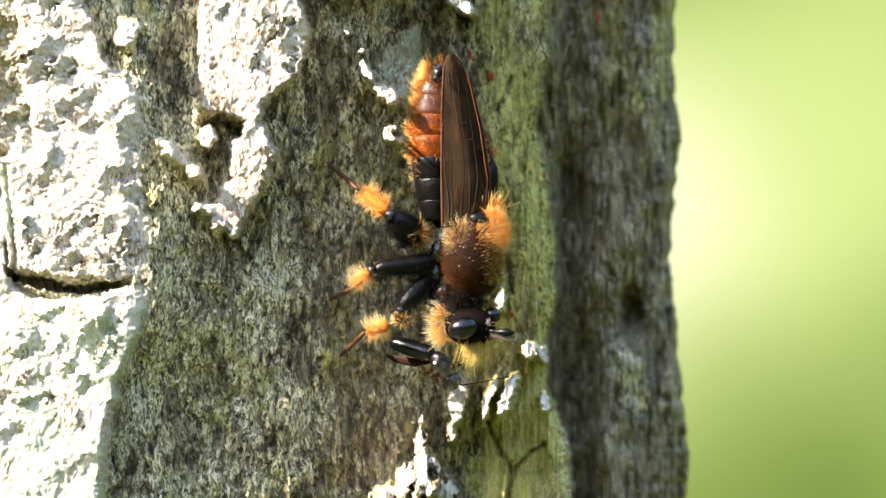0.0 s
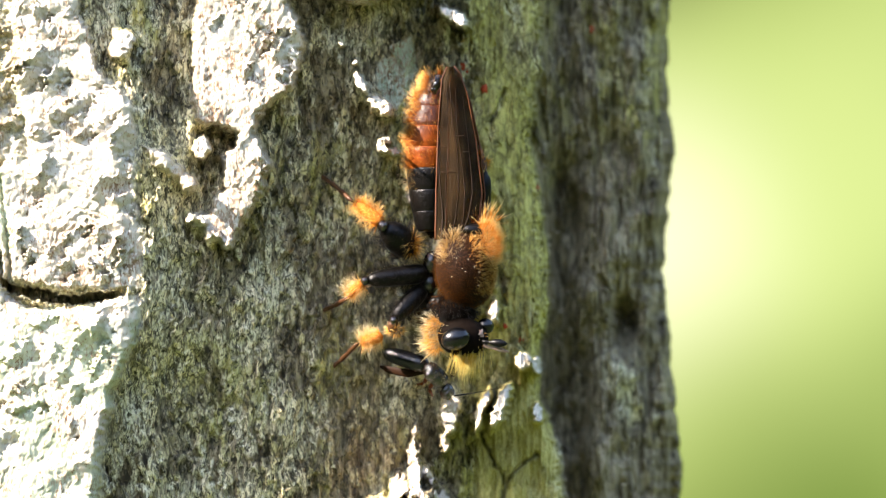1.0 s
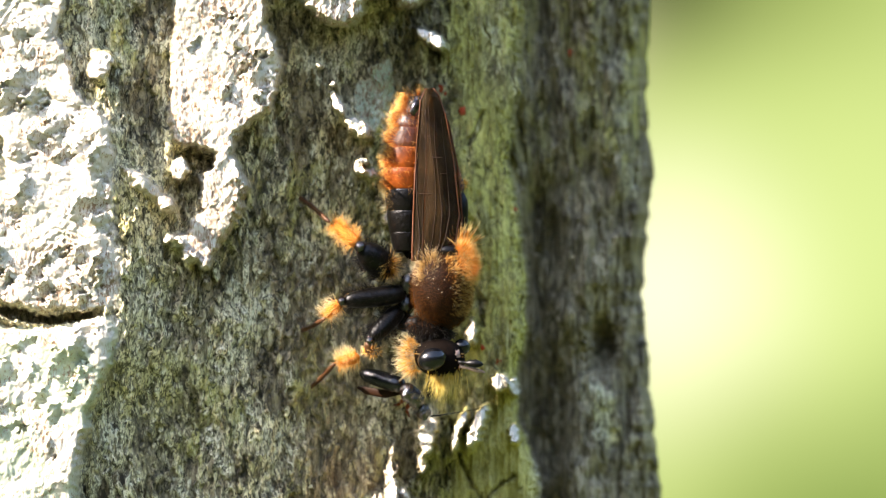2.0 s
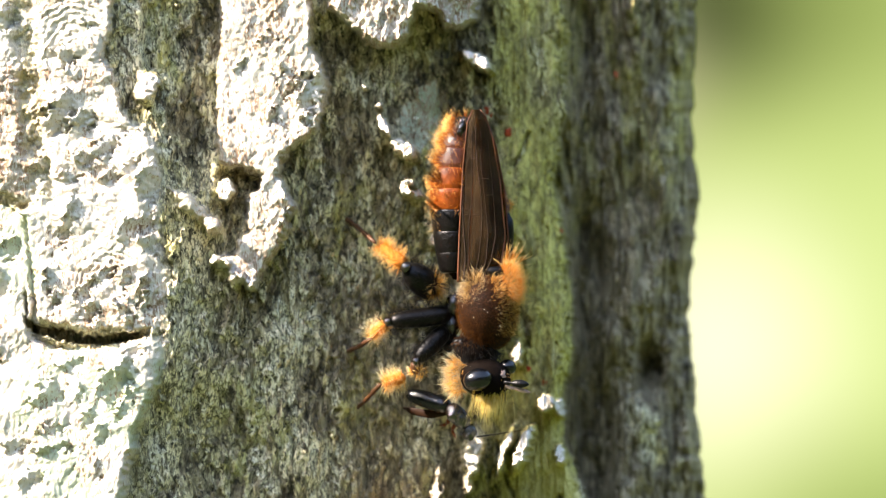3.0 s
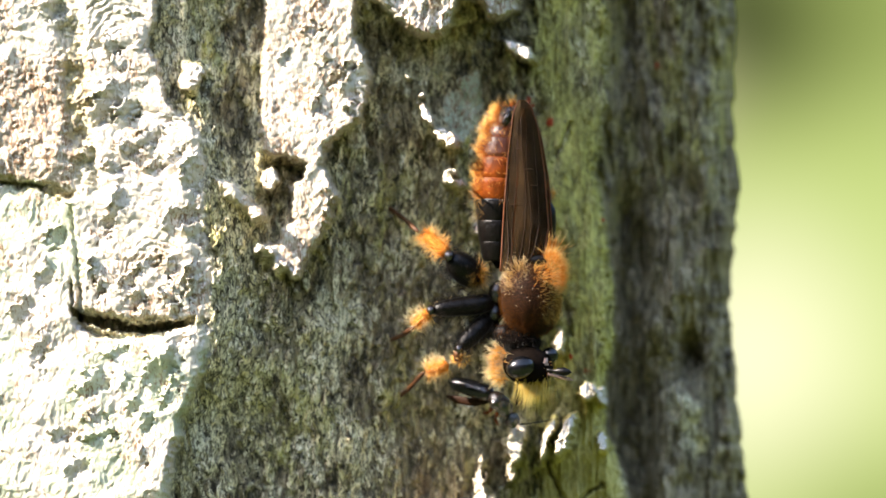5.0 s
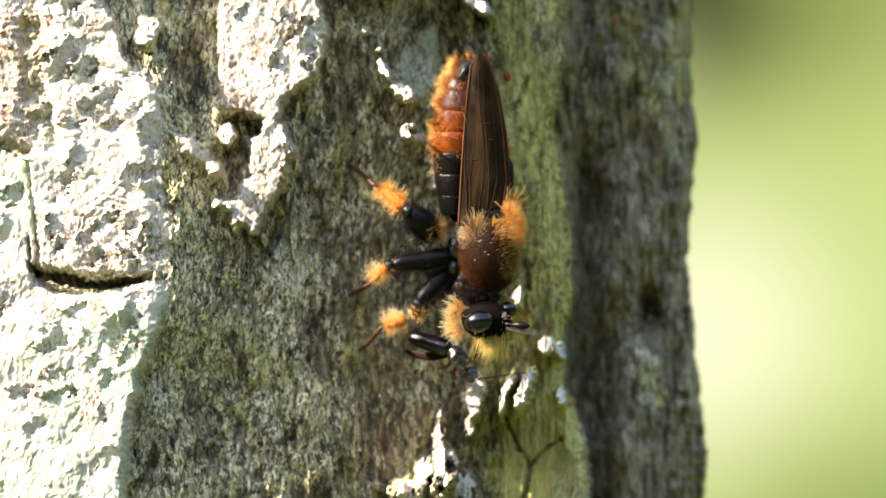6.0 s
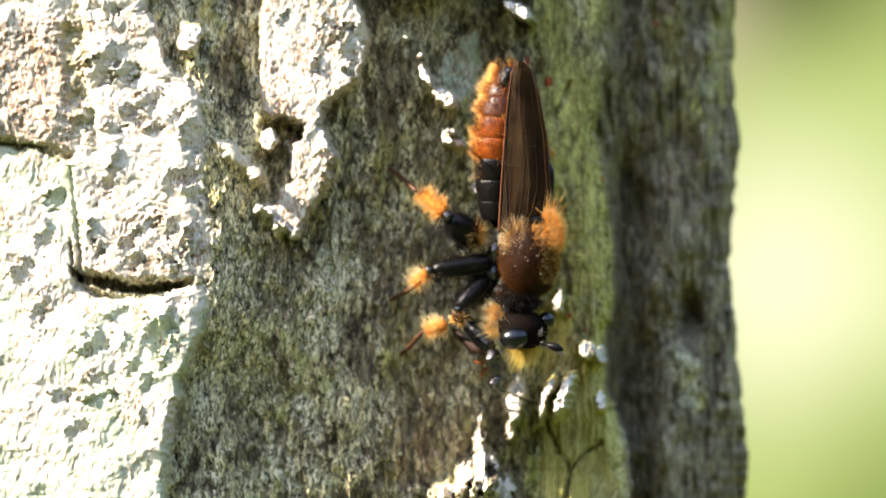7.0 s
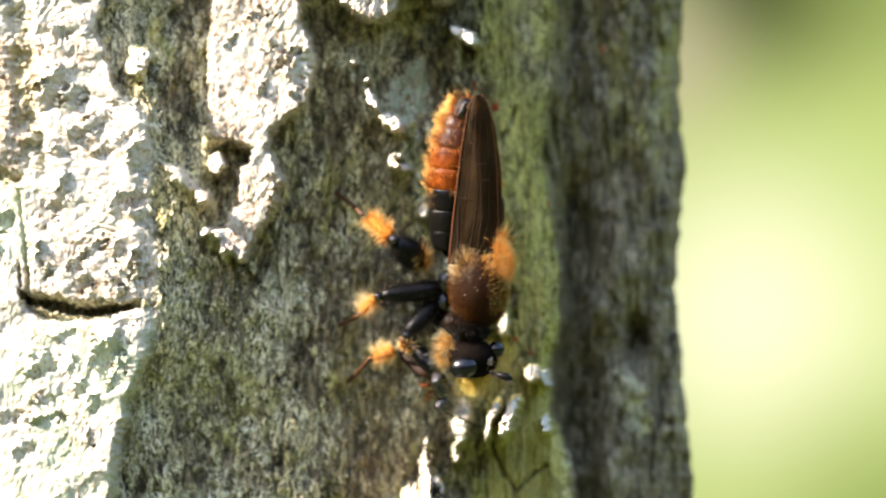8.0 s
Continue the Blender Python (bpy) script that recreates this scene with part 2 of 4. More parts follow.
def tube(bm, points, radii, seg=12, flat=1.0, flat_axis=None):
    """A tapered limb along points, closed at both ends."""
    points = [Vector(p) for p in points]
    rings, side = [], None
    for i, p in enumerate(points):
        way = (points[min(i + 1, len(points) - 1)] - points[max(i - 1, 0)]).normalized()
        ref = flat_axis if flat_axis is not None else (Vector((0, 1, 0)) if side is None else side)
        side = (ref - way * ref.dot(way))
        side = side.normalized() if side.length > 1e-6 else way.orthogonal().normalized()
        across = way.cross(side)
        rings.append([bm.verts.new(p + radii[i] * (flat * math.cos(a) * side + math.sin(a) * across)) for a in [2 * math.pi * k / seg for k in range(seg)]])
    for a, b in zip(rings, rings[1:]):
        for k in range(seg):
            bm.faces.new((a[k], a[(k + 1) % seg], b[(k + 1) % seg], b[k]))
    bm.faces.new(rings[0][::-1])
    bm.faces.new(rings[-1])


def limb(bm, a, b, r, bulge=1.0, seg=14, n=9, bow=None):
    """A limb from a to b whose middle bulges; r at both ends."""
    a, b = Vector(a), Vector(b)
    pts, rad = [], []
    for i in range(n):
        t = i / (n - 1)
        p = a.lerp(b, t)
        if bow is not None:
            p = p + Vector(bow) * math.sin(math.pi * t)
        pts.append(p)
        end = min(1.0, math.sqrt(max(0.02, 1 - abs(2 * t - 1) ** 6)))
        rad.append((r[0] + (r[1] - r[0]) * t) * (1 + (bulge - 1) * math.sin(math.pi * t)) * end)
    tube(bm, pts, rad, seg)


def ball(bm, centre, axes, seg=24, rings=16, rough=0.0, seed=0):
    """An ellipsoid with the given three half-axis vectors."""
    centre = Vector(centre)
    ax = [Vector(a) for a in axes]
    rows = []
    for i in range(1, rings):
        th = math.pi * i / rings
        row = []
        for k in range(seg):
            ph = 2 * math.pi * k / seg
            q = Vector((math.sin(th) * math.cos(ph), math.sin(th) * math.sin(ph), math.cos(th)))
            s = 1 + rough * noise.noise(q * 2.3 + Vector((seed, 0, 0)))
            row.append(bm.verts.new(centre + s * (q.x * ax[0] + q.y * ax[1] + q.z * ax[2])))
        rows.append(row)
    top, end = bm.verts.new(centre + ax[2]), bm.verts.new(centre - ax[2])
    for k in range(seg):
        bm.faces.new((top, rows[0][k], rows[0][(k + 1) % seg]))
        bm.faces.new((end, rows[-1][(k + 1) % seg], rows[-1][k]))
    for a, b in zip(rows, rows[1:]):
        for k in range(seg):
            bm.faces.new((a[k], b[k], b[(k + 1) % seg], a[(k + 1) % seg]))


def hair(bm, root, way, length, r, droop=None):
    """One bristle: a thin three-sided spike that bends, marked from root to tip."""
    mark = bm.verts.layers.float.get("tip") or bm.verts.layers.float.new("tip")
    root, way = Vector(root), Vector(way).normalized()
    bend = Vector(droop) if droop is not None else Vector((random.gauss(0, 1), random.gauss(0, 1), random.gauss(0, 1))) * 0.12 * length
    side = way.orthogonal().normalized()
    up = way.cross(side)
    rings = []
    for t, w in ((0.0, 1.0), (0.5, 0.75)):
        p = root + way * length * t + bend * t * t
        rings.append([bm.verts.new(p + r * w * (math.cos(a) * side + math.sin(a) * up)) for a in (0, 2.094, 4.189)])
        for q in rings[-1]:
            q[mark] = t
    tip = bm.verts.new(root + way * length + bend)
    tip[mark] = 1.0
    for k in range(3):
        j = (k + 1) % 3
        bm.faces.new((rings[0][k], rings[0][j], rings[1][j], rings[1][k]))
        bm.faces.new((rings[1][k], rings[1][j], tip))


def coat(bm, centre, axes, count, length, r, lean=(0, 0, 0), keep=None, spread=0.35):
    """Bristles all over an ellipsoid, pointing outwards and leaning one way; keep(q) says where they grow."""
    centre, lean, ax = Vector(centre), Vector(lean), [Vector(a) for a in axes]
    done = 0
    for _ in range(count * 30):
        if done >= count:
            break
        q = Vector((random.gauss(0, 1), random.gauss(0, 1), random.gauss(0, 1))).normalized()
        p = q.x * ax[0] + q.y * ax[1] + q.z * ax[2]
        if keep is not None and random.random() > keep(p.normalized()):
            continue
        out = sum((ax[i].normalized() * (q[i] / ax[i].length) for i in range(3)), Vector()).normalized()
        way = out + lean + Vector((random.gauss(0, 1), random.gauss(0, 1), random.gauss(0, 1))) * spread
        hair(bm, centre + p * 0.97, way, length * random.uniform(0.6, 1.2), r)
        done += 1


# ---- ground and distance ----
def sheet(name, corners, mat, label, category):
    bm = bmesh.new()
    bm.faces.new([bm.verts.new(c) for c in corners])
    me = bpy.data.meshes.new(name)
    bm.to_mesh(me)
    bm.free()
    me.materials.append(mat)
    return tagged(new(name, me), label, category, kind="structure")


def grass_material():
    m, n, l, b = material("meadow_grass", 0.8, 0.2)
    f = field(n, l, 3, 8, 0.7)
    l.new(ramp(n, l, f, [(0.3, (0.03, 0.045, 0.012)), (0.7, (0.075, 0.105, 0.03))]), b.inputs["Base Color"])
    return m


GRASS = grass_material()
sheet("ground", [(-600, -600, 0), (600, -600, 0), (600, 600, 0), (-600, 600, 0)], GRASS, "sunlit green meadow grass round the tree", "ground")
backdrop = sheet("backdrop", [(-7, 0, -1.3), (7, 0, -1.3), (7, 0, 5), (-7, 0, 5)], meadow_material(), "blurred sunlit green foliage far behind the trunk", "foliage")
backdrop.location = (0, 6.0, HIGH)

def tree_line():
    """An unseen ring of leafy trees, added to cut low sky light and reflections; uneven at the top."""
    m, n, l, b = material("far_leaves", 0.7, 0.2)
    f = field(n, l, 2.2, 8, 0.75)
    l.new(ramp(n, l, f, [(0.35, (0.02, 0.035, 0.01)), (0.65, (0.09, 0.14, 0.035))]), b.inputs["Base Color"])
    relief(n, l, b, f, 0.3, 1.0)
    bm = bmesh.new()
    seg, rows, rings = 160, 12, []
    for k in range(seg):
        a = 2 * math.pi * k / seg
        c, s = math.cos(a), math.sin(a)
        high = 6.0 + 1.2 * noise.fractal(Vector((4 * c, 4 * s, 0)), 0.6, 2.0, 4)
        ring = []
        for j in range(rows):
            t = j / (rows - 1)
            r = 10.5 + 0.9 * noise.fractal(Vector((7 * c, 7 * s, 4 * t)), 0.6, 2.0, 4) + 0.8 * t * t
            ring.append(bm.verts.new((r * c, r * s, -0.05 + high * t)))
        rings.append(ring)
    for k in range(seg):
        p, q = rings[k], rings[(k + 1) % seg]
        for j in range(rows - 1):
            bm.faces.new((p[j], p[j + 1], q[j + 1], q[j]))
    me = bpy.data.meshes.new("tree_line")
    bm.to_mesh(me)
    bm.free()
    me.materials.append(m)
    tagged(new("tree_line", me), "shady green tree line round the meadow", "trees", kind="structure")


tree_line()

# ---- the tree ----
def lattice(x, y, seed):
    """Gradient noise over arrays, about -0.7 to 0.7."""
    xi, yi = np.floor(x).astype(np.int64), np.floor(y).astype(np.int64)
    fx, fy = x - xi, y - yi

    def corner(i, j):
        k = (xi + i) * 374761393 + (yi + j) * 668265263 + seed * 144665
        k = (k ^ (k >> 13)) * 1274126177 & 0x7FFFFFFF
        a = (k ^ (k >> 16)) % 3600 * (math.pi / 1800)
        return np.cos(a) * (fx - i) + np.sin(a) * (fy - j)
    sx, sy = fx * fx * fx * (fx * (fx * 6 - 15) + 10), fy * fy * fy * (fy * (fy * 6 - 15) + 10)
    top = corner(0, 0) * (1 - sx) + corner(1, 0) * sx
    low = corner(0, 1) * (1 - sx) + corner(1, 1) * sx
    return top * (1 - sy) + low * sy


def fractal(u, v, size_u, size_v, octaves, seed, gain=0.55):
    total, amp = np.zeros_like(u), 1.0
    for k in range(octaves):
        total += amp * lattice(u / size_u * 2 ** k, v / size_v * 2 ** k, seed + 17 * k)
        amp *= gain
    return total


def ridged(u, v, size_u, size_v, octaves, seed):
    total, amp = np.zeros_like(u), 1.0
    for k in range(octaves):
        total += amp * (0.35 - np.abs(lattice(u / size_u * 2 ** k, v / size_v * 2 ** k, seed + 29 * k)))
        amp *= 0.55
    return total


def inside(u, v, outline):
    """Signed distance to a closed outline, positive inside."""
    best, flag = np.full(u.shape, 1e9), np.zeros(u.shape, bool)
    for (ax, ay), (bx, by) in zip(outline, outline[1:] + outline[:1]):
        dx, dy = bx - ax, by - ay
        t = np.clip(((u - ax) * dx + (v - ay) * dy) / (dx * dx + dy * dy), 0, 1)
        best = np.minimum(best, np.hypot(u - ax - t * dx, v - ay - t * dy))
        if ay != by:
            flag ^= ((ay > v) != (by > v)) & (u < dx * (v - ay) / dy + ax)
    return np.where(flag, best, -best)


def soft(x, low, high):
    t = np.clip((x - low) / (high - low), 0, 1)
    return t * t * (3 - 2 * t)


STEP = 1.6
LEFT, TOP = -212.0, -230.0
gu, gv = np.meshgrid(np.arange(LEFT, 1242, STEP), np.arange(TOP, 985, STEP))
wu = gu + 9 * fractal(gu, gv, 60, 60, 4, 1) + 5 * lattice(gu / 9, gv / 9, 5)
wv = gv + 9 * fractal(gu, gv, 60, 60, 4, 2) + 5 * lattice(gu / 9, gv / 9, 6)

PLATE_TOP = [(-400, -400), (170, -400), (172, -105), (154, 0), (184, 95), (246, 168), (252, 210), (250, 300), (262, 440), (258, 494), (130, 500), (60, 490), (26, 474), (22, 390), (6, 300), (-60, 258), (-400, 225)]
PLATE_LOW = [(-400, 205), (-60, 238), (18, 282), (36, 384), (36, 458), (30, 500), (60, 514), (150, 522), (230, 506), (262, 512), (250, 600), (214, 680), (190, 800), (178, 1200), (-400, 1200)]
PLATE_V = [(352, -400), (356, 0), (350, 100), (352, 192), (372, 212), (395, 204), (430, 212), (425, 240), (398, 262), (404, 300), (412, 318), (388, 335), (384, 356), (358, 358), (345, 362), (350, 376), (366, 376), (378, 404), (392, 398), (402, 422), (424, 422), (432, 392),
           (444, 370), (460, 347), (470, 330), (488, 312), (478, 296), (494, 268), (482, 250), (462, 217), (470, 187), (500, 157), (530, 135), (552, 60), (545, 40), (540, 10), (522, -15), (522, -105), (530, -400)]
SHELF = [(540, -400), (547, -85), (605, -33), (664, -8), (700, -31), (712, -82), (738, -80), (750, -45), (778, -43), (812, -66), (830, -400)]
RIB = [(262, 236), (300, 250), (330, 272), (360, 300), (362, 320), (340, 326), (322, 300), (290, 282)]
GREEN = [(838, -400), (845, 250), (900, 420), (880, 560), (840, 680), (842, 800), (850, 1300), (1030, 1300), (1012, 850), (1000, 760), (972, 690), (962, 640), (976, 560), (982, 470), (974, 380), (964, 310), (946, 230), (966, 100), (962, -400)]

sd_top, sd_low, sd_v = inside(wu, wv, PLATE_TOP), inside(wu, wv, PLATE_LOW), inside(wu, wv, PLATE_V)
HOLLOW = [(352, 208), (395, 206), (434, 214), (426, 240), (398, 260), (404, 302), (390, 332), (384, 352), (364, 352), (362, 320), (354, 270)]
sd_hollow = inside(wu, wv, HOLLOW)
sd_shelf, sd_rib, sd_green = inside(wu, wv, SHELF), inside(wu, wv, RIB), inside(wu, wv, GREEN)

grain = fractal(gu, gv, 26, 48, 5, 11)
coarse = fractal(gu, gv, 150, 260, 3, 21)
cracks = ridged(gu, gv, 42, 90, 4, 31)
knobs = fractal(gu, gv, 46, 38, 4, 41)
streaks = fractal(gu, gv, 13, 150, 4, 51)
mm = UNIT * 1000
# loose scales of two sizes, with gaps between them; they also steer the colour
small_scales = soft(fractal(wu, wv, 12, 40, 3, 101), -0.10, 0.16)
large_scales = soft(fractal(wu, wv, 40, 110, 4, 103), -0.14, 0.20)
# the shaded middle slopes away to the right
plated = soft(np.maximum(sd_top, sd_low), -8, 24)
slope = np.where(gu > 260, 0.40, -0.05 - 0.45 * plated) * mm * (gu - 260)
level = -1.0 - slope
level += 0.42 * coarse + 0.17 * grain + 0.25 * cracks + 0.20 * small_scales + 0.42 * large_scales + 0.26 * streaks * (0.25 + 0.75 * soft(gv, 450, 800))
# trough between the left plates
level -= 1.2 * soft(-np.hypot((gu - 312) / 52, (gv - 40) / 230), -1.1, -0.5)
level -= 1.0 * soft(-np.hypot((gu - 248) / 40, (gv + 20) / 120), -1.1, -0.5)
# low strip along the lower left plate
level -= 2.0 * soft(gv, 520, 700) * soft(gu, 150, 200) * (1 - soft(gu, 330, 480))
# flank of the upper left plate
level += 0.7 * soft(360 - gu, 0, 110) * soft(gv, 180, 300)
# the green rib
rib = soft(sd_green, -4, 22)
calm = level - 0.18 * small_scales - 0.30 * (large_scales - 0.5)
level = np.where(sd_green > -4, calm * rib + level * (1 - rib) + 0.5 * rib + 0.25 * streaks - 0.30 * rib * soft(ridged(wu, wv, 24, 120, 2, 251), 0.44, 0.52), level)
level += 0.30 * mm * np.clip(gu - 850, 0, 200) * rib * soft(gv, 300, 560)
branch = np.full(gu.shape, 1e9)
for (ax, ay), (bx, by) in (((868, 760), (884, 800)), ((884, 800), (908, 838)), ((908, 838), (930, 812)), ((930, 812), (962, 786)), ((908, 838), (898, 880)), ((898, 880), (880, 930)), ((846, 690), (862, 740)), ((862, 740), (868, 760)), ((900, 470), (912, 520)), ((905, 140), (884, 190))):
    t = np.clip(((wu - ax) * (bx - ax) + (wv - ay) * (by - ay)) / ((bx - ax) ** 2 + (by - ay) ** 2), 0, 1)
    branch = np.minimum(branch, np.hypot(wu - ax - t * (bx - ax), wv - ay - t * (by - ay)))
level -= 0.6 * (1 - soft(branch, 1, 8))
# behind the green rib the trunk falls away to its side
drop = soft(gu, 925, 940) * soft(-sd_green, -2, 9)
edge_v, edge_u = (-400, -100, 0, 100, 250, 310, 450, 550, 700, 800, 880, 1300), (1196, 1197, 1196, 1189, 1205, 1195, 1184, 1195, 1206, 1220, 1214, 1216)
brink = np.interp(gv, edge_v, edge_u) + 8 * fractal(gv * 0 + 3.3, gv, 60, 50, 3, 63)
past = np.clip((gu - 940) / (brink - 940), 0, 1)
side = -15.0 - 5.0 * np.exp(-((gu - 1010) / 40) ** 2) * (0.65 + 0.35 * soft(gv, 150, 420)) - 11.0 * (1 - np.sqrt(1.0004 - past ** 2)) + 2.2 * fractal(gu, gv, 62, 190, 4, 61) + 0.8 * streaks + 0.5 * large_scales - 4.5 * soft(-np.hypot((wu - 1114) / 36, (wv - 555) / 80), -1.0, -0.1)
level = level * (1 - drop) + side * drop
# where the crust is rough and flaky, 0 to 1
crusty = np.clip(np.maximum.reduce([
    1.4 * soft(72 - wu - 0.12 * wv, 0, 40) * (1 - soft(wv, 235, 265)) * soft(wv, 0, 60), 0.55 * soft(wv, 345, 400) * soft(sd_top, -4, 8), 0.5 * soft(-wv, 20, 120) * soft(sd_top, -4, 8),
    0.5 * soft(sd_v, -6, 4), 0.7 * soft(sd_shelf, -6, 4), 0.6 * soft(sd_rib, -6, 4), 0.10 + 0 * gu]) + 1.0 * fractal(gu, gv, 80, 80, 4, 211), 0, 1)
rough = crusty * (0.10 * fractal(wu, wv, 10, 12, 3, 201) - 0.20 * ridged(wu, wv, 26, 30, 3, 71))


def mound(u, v, ru, rv, turn):
    c, s = math.cos(radians(turn)), math.sin(radians(turn))
    du, dv = wu - u, wv - v
    return soft(1.15 - np.hypot((du * c + dv * s) / ru, (dv * c - du * s) / rv), 0, 0.55)


ragged_u, ragged_v = wu + 16 * fractal(gu, gv, 18, 18, 4, 241, 0.65), wv + 16 * fractal(gu, gv, 18, 18, 4, 247, 0.65)


def facet(surface, u, v, ru, rv, turn, steep):
    """A slope that falls towards the lower right: centre, half sizes, turn in degrees, steepness."""
    c, s = math.cos(radians(turn)), math.sin(radians(turn))
    du, dv = ragged_u - u, ragged_v - v
    k = soft(1.2 - np.hypot((du * c + dv * s) / ru, (dv * c - du * s) / rv), 0, 0.45)
    return surface - steep * mm * (0.77 * (wu - u) + 0.64 * (wv - v)) * k


def arcs(u, v, low, high, pitch):
    """Wrinkles round a centre, open towards the lower right."""
    r = np.hypot(wu - u, 0.85 * (wv - v)) + 6 * fractal(gu, gv, 45, 45, 2, 221)
    way = soft(-0.6 * (wu - u) - 0.8 * (wv - v), -0.5 * low, 0.6 * low)
    return np.sin(2 * math.pi * r / pitch) * soft(r, 0.7 * low, low) * (1 - soft(r, 0.8 * high, high)) * way


crest = 0.5 - np.where(gu < 225, 0.02, 0.30) * mm * np.abs(gu - 225)
top = crest + 0.24 * coarse + 0.24 * fractal(wu, wv, 95, 80, 4, 41, 0.48) - 0.34 * ridged(wu, wv, 58, 46, 4, 73) + 0.05 * grain + rough
top += 0.05 * arcs(96, 12, 26, 110, 11) + 0.045 * arcs(160, 420, 20, 70, 10) + 0.04 * arcs(60, 140, 30, 62, 8)
low = crest + 0.2 + 0.06 * mm * (gu - 225) + 0.24 * coarse + 0.32 * fractal(wu + 0.3 * wv, wv, 90, 60, 4, 81, 0.48) - 0.20 * ridged(wu + 0.4 * wv, wv - 0.4 * wu, 26, 60, 3, 85) * soft(fractal(gu, gv, 120, 120, 3, 87), -0.15, 0.35) + 0.04 * grain + 0.07 * fractal(wu + 0.35 * wv, wv - 0.35 * wu, 9, 24, 3, 83) + rough
vee = -1.4 - 0.03 * mm * (gu - 352) + 0.5 * soft(gv, 90, 200) + 0.20 * fractal(wu, wv, 50, 90, 3, 91, 0.42) + 0.30 * ridged(wu + 0.6 * wv, wv - 0.6 * wu, 34, 150, 3, 95) * soft(gu, 420, 460) - 0.16 * ridged(wu, wv, 44, 40, 3, 77) + 0.05 * grain + 1.1 * rough
# slopes turned from the sun on the upper, the lower and the pointed plate
for place in ((78, 0, 15, 22, 10, 0.9), (132, 2, 14, 8, 0, 0.8), (124, -55, 14, 8, 0, 0.8), (-27, -69, 26, 22, 0, 0.6), (68, 108, 26, 40, 22, 0.75), (105, 122, 24, 15, -20, 0.8), (150, 172, 26, 15, -10, 0.9), (179, 139, 10, 8, 0, 1.0), (113, 186, 20, 10, 20, 0.8),
              (233, 232, 26, 34, 0, 0.7), (208, 311, 40, 20, -15, 0.7), (232, 340, 18, 18, 0, 0.8), (84, 297, 12, 44, 6, 0.8), (124, 458, 18, 16, -30, 1.0), (112, 424, 26, 9, -40, 1.0), (147, 396, 32, 8, -25, 1.0), (184, 458, 14, 16, -20, 1.0), (203, 477, 12, 14, 0, 1.0),
              (143, 488, 14, 9, 0, 1.0), (186, 405, 6, 22, 10, 1.0), (215, 425, 6, 26, 5, 1.0), (60, 440, 6, 22, -10, 1.0), (44, 415, 5, 26, -5, 1.0), (230, 440, 5, 22, 5, 1.0), (90, 220, 20, 8, 0, 0.9), (160, 215, 22, 7, -20, 0.9), (200, 190, 22, 6, -35, 0.9), (40, 200, 12, 16, 0, 0.8)):
    top = facet(top, *place)
for place in ((51, 609, 24, 17, -25, 0.55), (166, 590, 21, 30, 15, 0.5), (188, 566, 14, 18, 0, 0.6), (120, 654, 9, 17, 25, 0.7), (147, 677, 10, 14, 15, 0.7), (56, 673, 24, 7, -14, 0.7), (60, 707, 28, 7, 0, 0.7), (203, 528, 13, 12, 0, 0.7), (-46, 545, 13, 22, 15, 0.6), (18, 764, 22, 13, -30, 0.7), (110, 606, 7, 12, 25, 0.7),
              (175, 640, 6, 12, 10, 0.8), (200, 610, 6, 10, 0, 0.8), (90, 555, 18, 6, -10, 0.7), (-40, 420, 12, 24, 20, 0.6), (-80, 480, 14, 20, 20, 0.6), (140, 740, 6, 16, 10, 0.7), (-10, 700, 16, 8, -20, 0.6), (-20, 350, 14, 14, 0, 0.7)):
    u, v, ru, rv, turn, steep = place
    low = facet(low, u, v, 1.3 * ru, 1.3 * rv, turn, steep)
for place in ((513, 84, 17, 22, -35, 0.9), (510, 117, 12, 12, 0, 1.2), (463, 32, 5, 22, 22, 1.6), (512, 42, 17, 6, -38, 1.8), (482, 60, 5, 18, 20, 1.4), (538, 50, 12, 20, 0, 0.8), (448, 110, 6, 22, 20, 1.2), (480, 305, 14, 9, -30, 1.2), (478, 262, 12, 7, -20, 1.2), (395, 20, 16, 6, -50, 1.1), (440, -30, 14, 8, -30, 1.0)):
    vee = facet(vee, *place)
for sd, surface, width in ((sd_top, top, 9), (sd_low, low, 18), (sd_v, vee, 9)):
    k = soft(sd, -3, width)
    level = level * (1 - k) + np.maximum(surface, level) * k
k = soft(sd_shelf, -3, 10)
level = level * (1 - k) + np.maximum(level, -0.7 - 0.05 * mm * (gu - 560) - 2.2 * soft(gu, 700, 790) + 0.4 * fractal(gu, gv, 40, 60, 3, 97) + 0.55 * fractal(wu + 10 * coarse, wv, 15, 52, 4, 99) + 0.5 * rough) * k
k = soft(sd_rib, -4, 10)
level = np.maximum(level, level * (1 - k) + (0.6 - 0.10 * mm * (gu - 262) + 0.3 * knobs + rough) * k)


flakes = np.zeros_like(gu)


def lump(level, u, v, ru, rv, turn, height, rough=0.18):
    """A raised flake: centre, half sizes, turn in degrees, height in millimetres over the bark."""
    tilt = np.clip(0.75 * mm * (0.77 * (gu - u) + 0.64 * (gv - v)), -0.9, 0.9)
    return level + mound(u, v, ru, rv, turn) * (height + tilt + rough * (knobs + 0.6 * lattice(gu / 8, gv / 8, 7)))


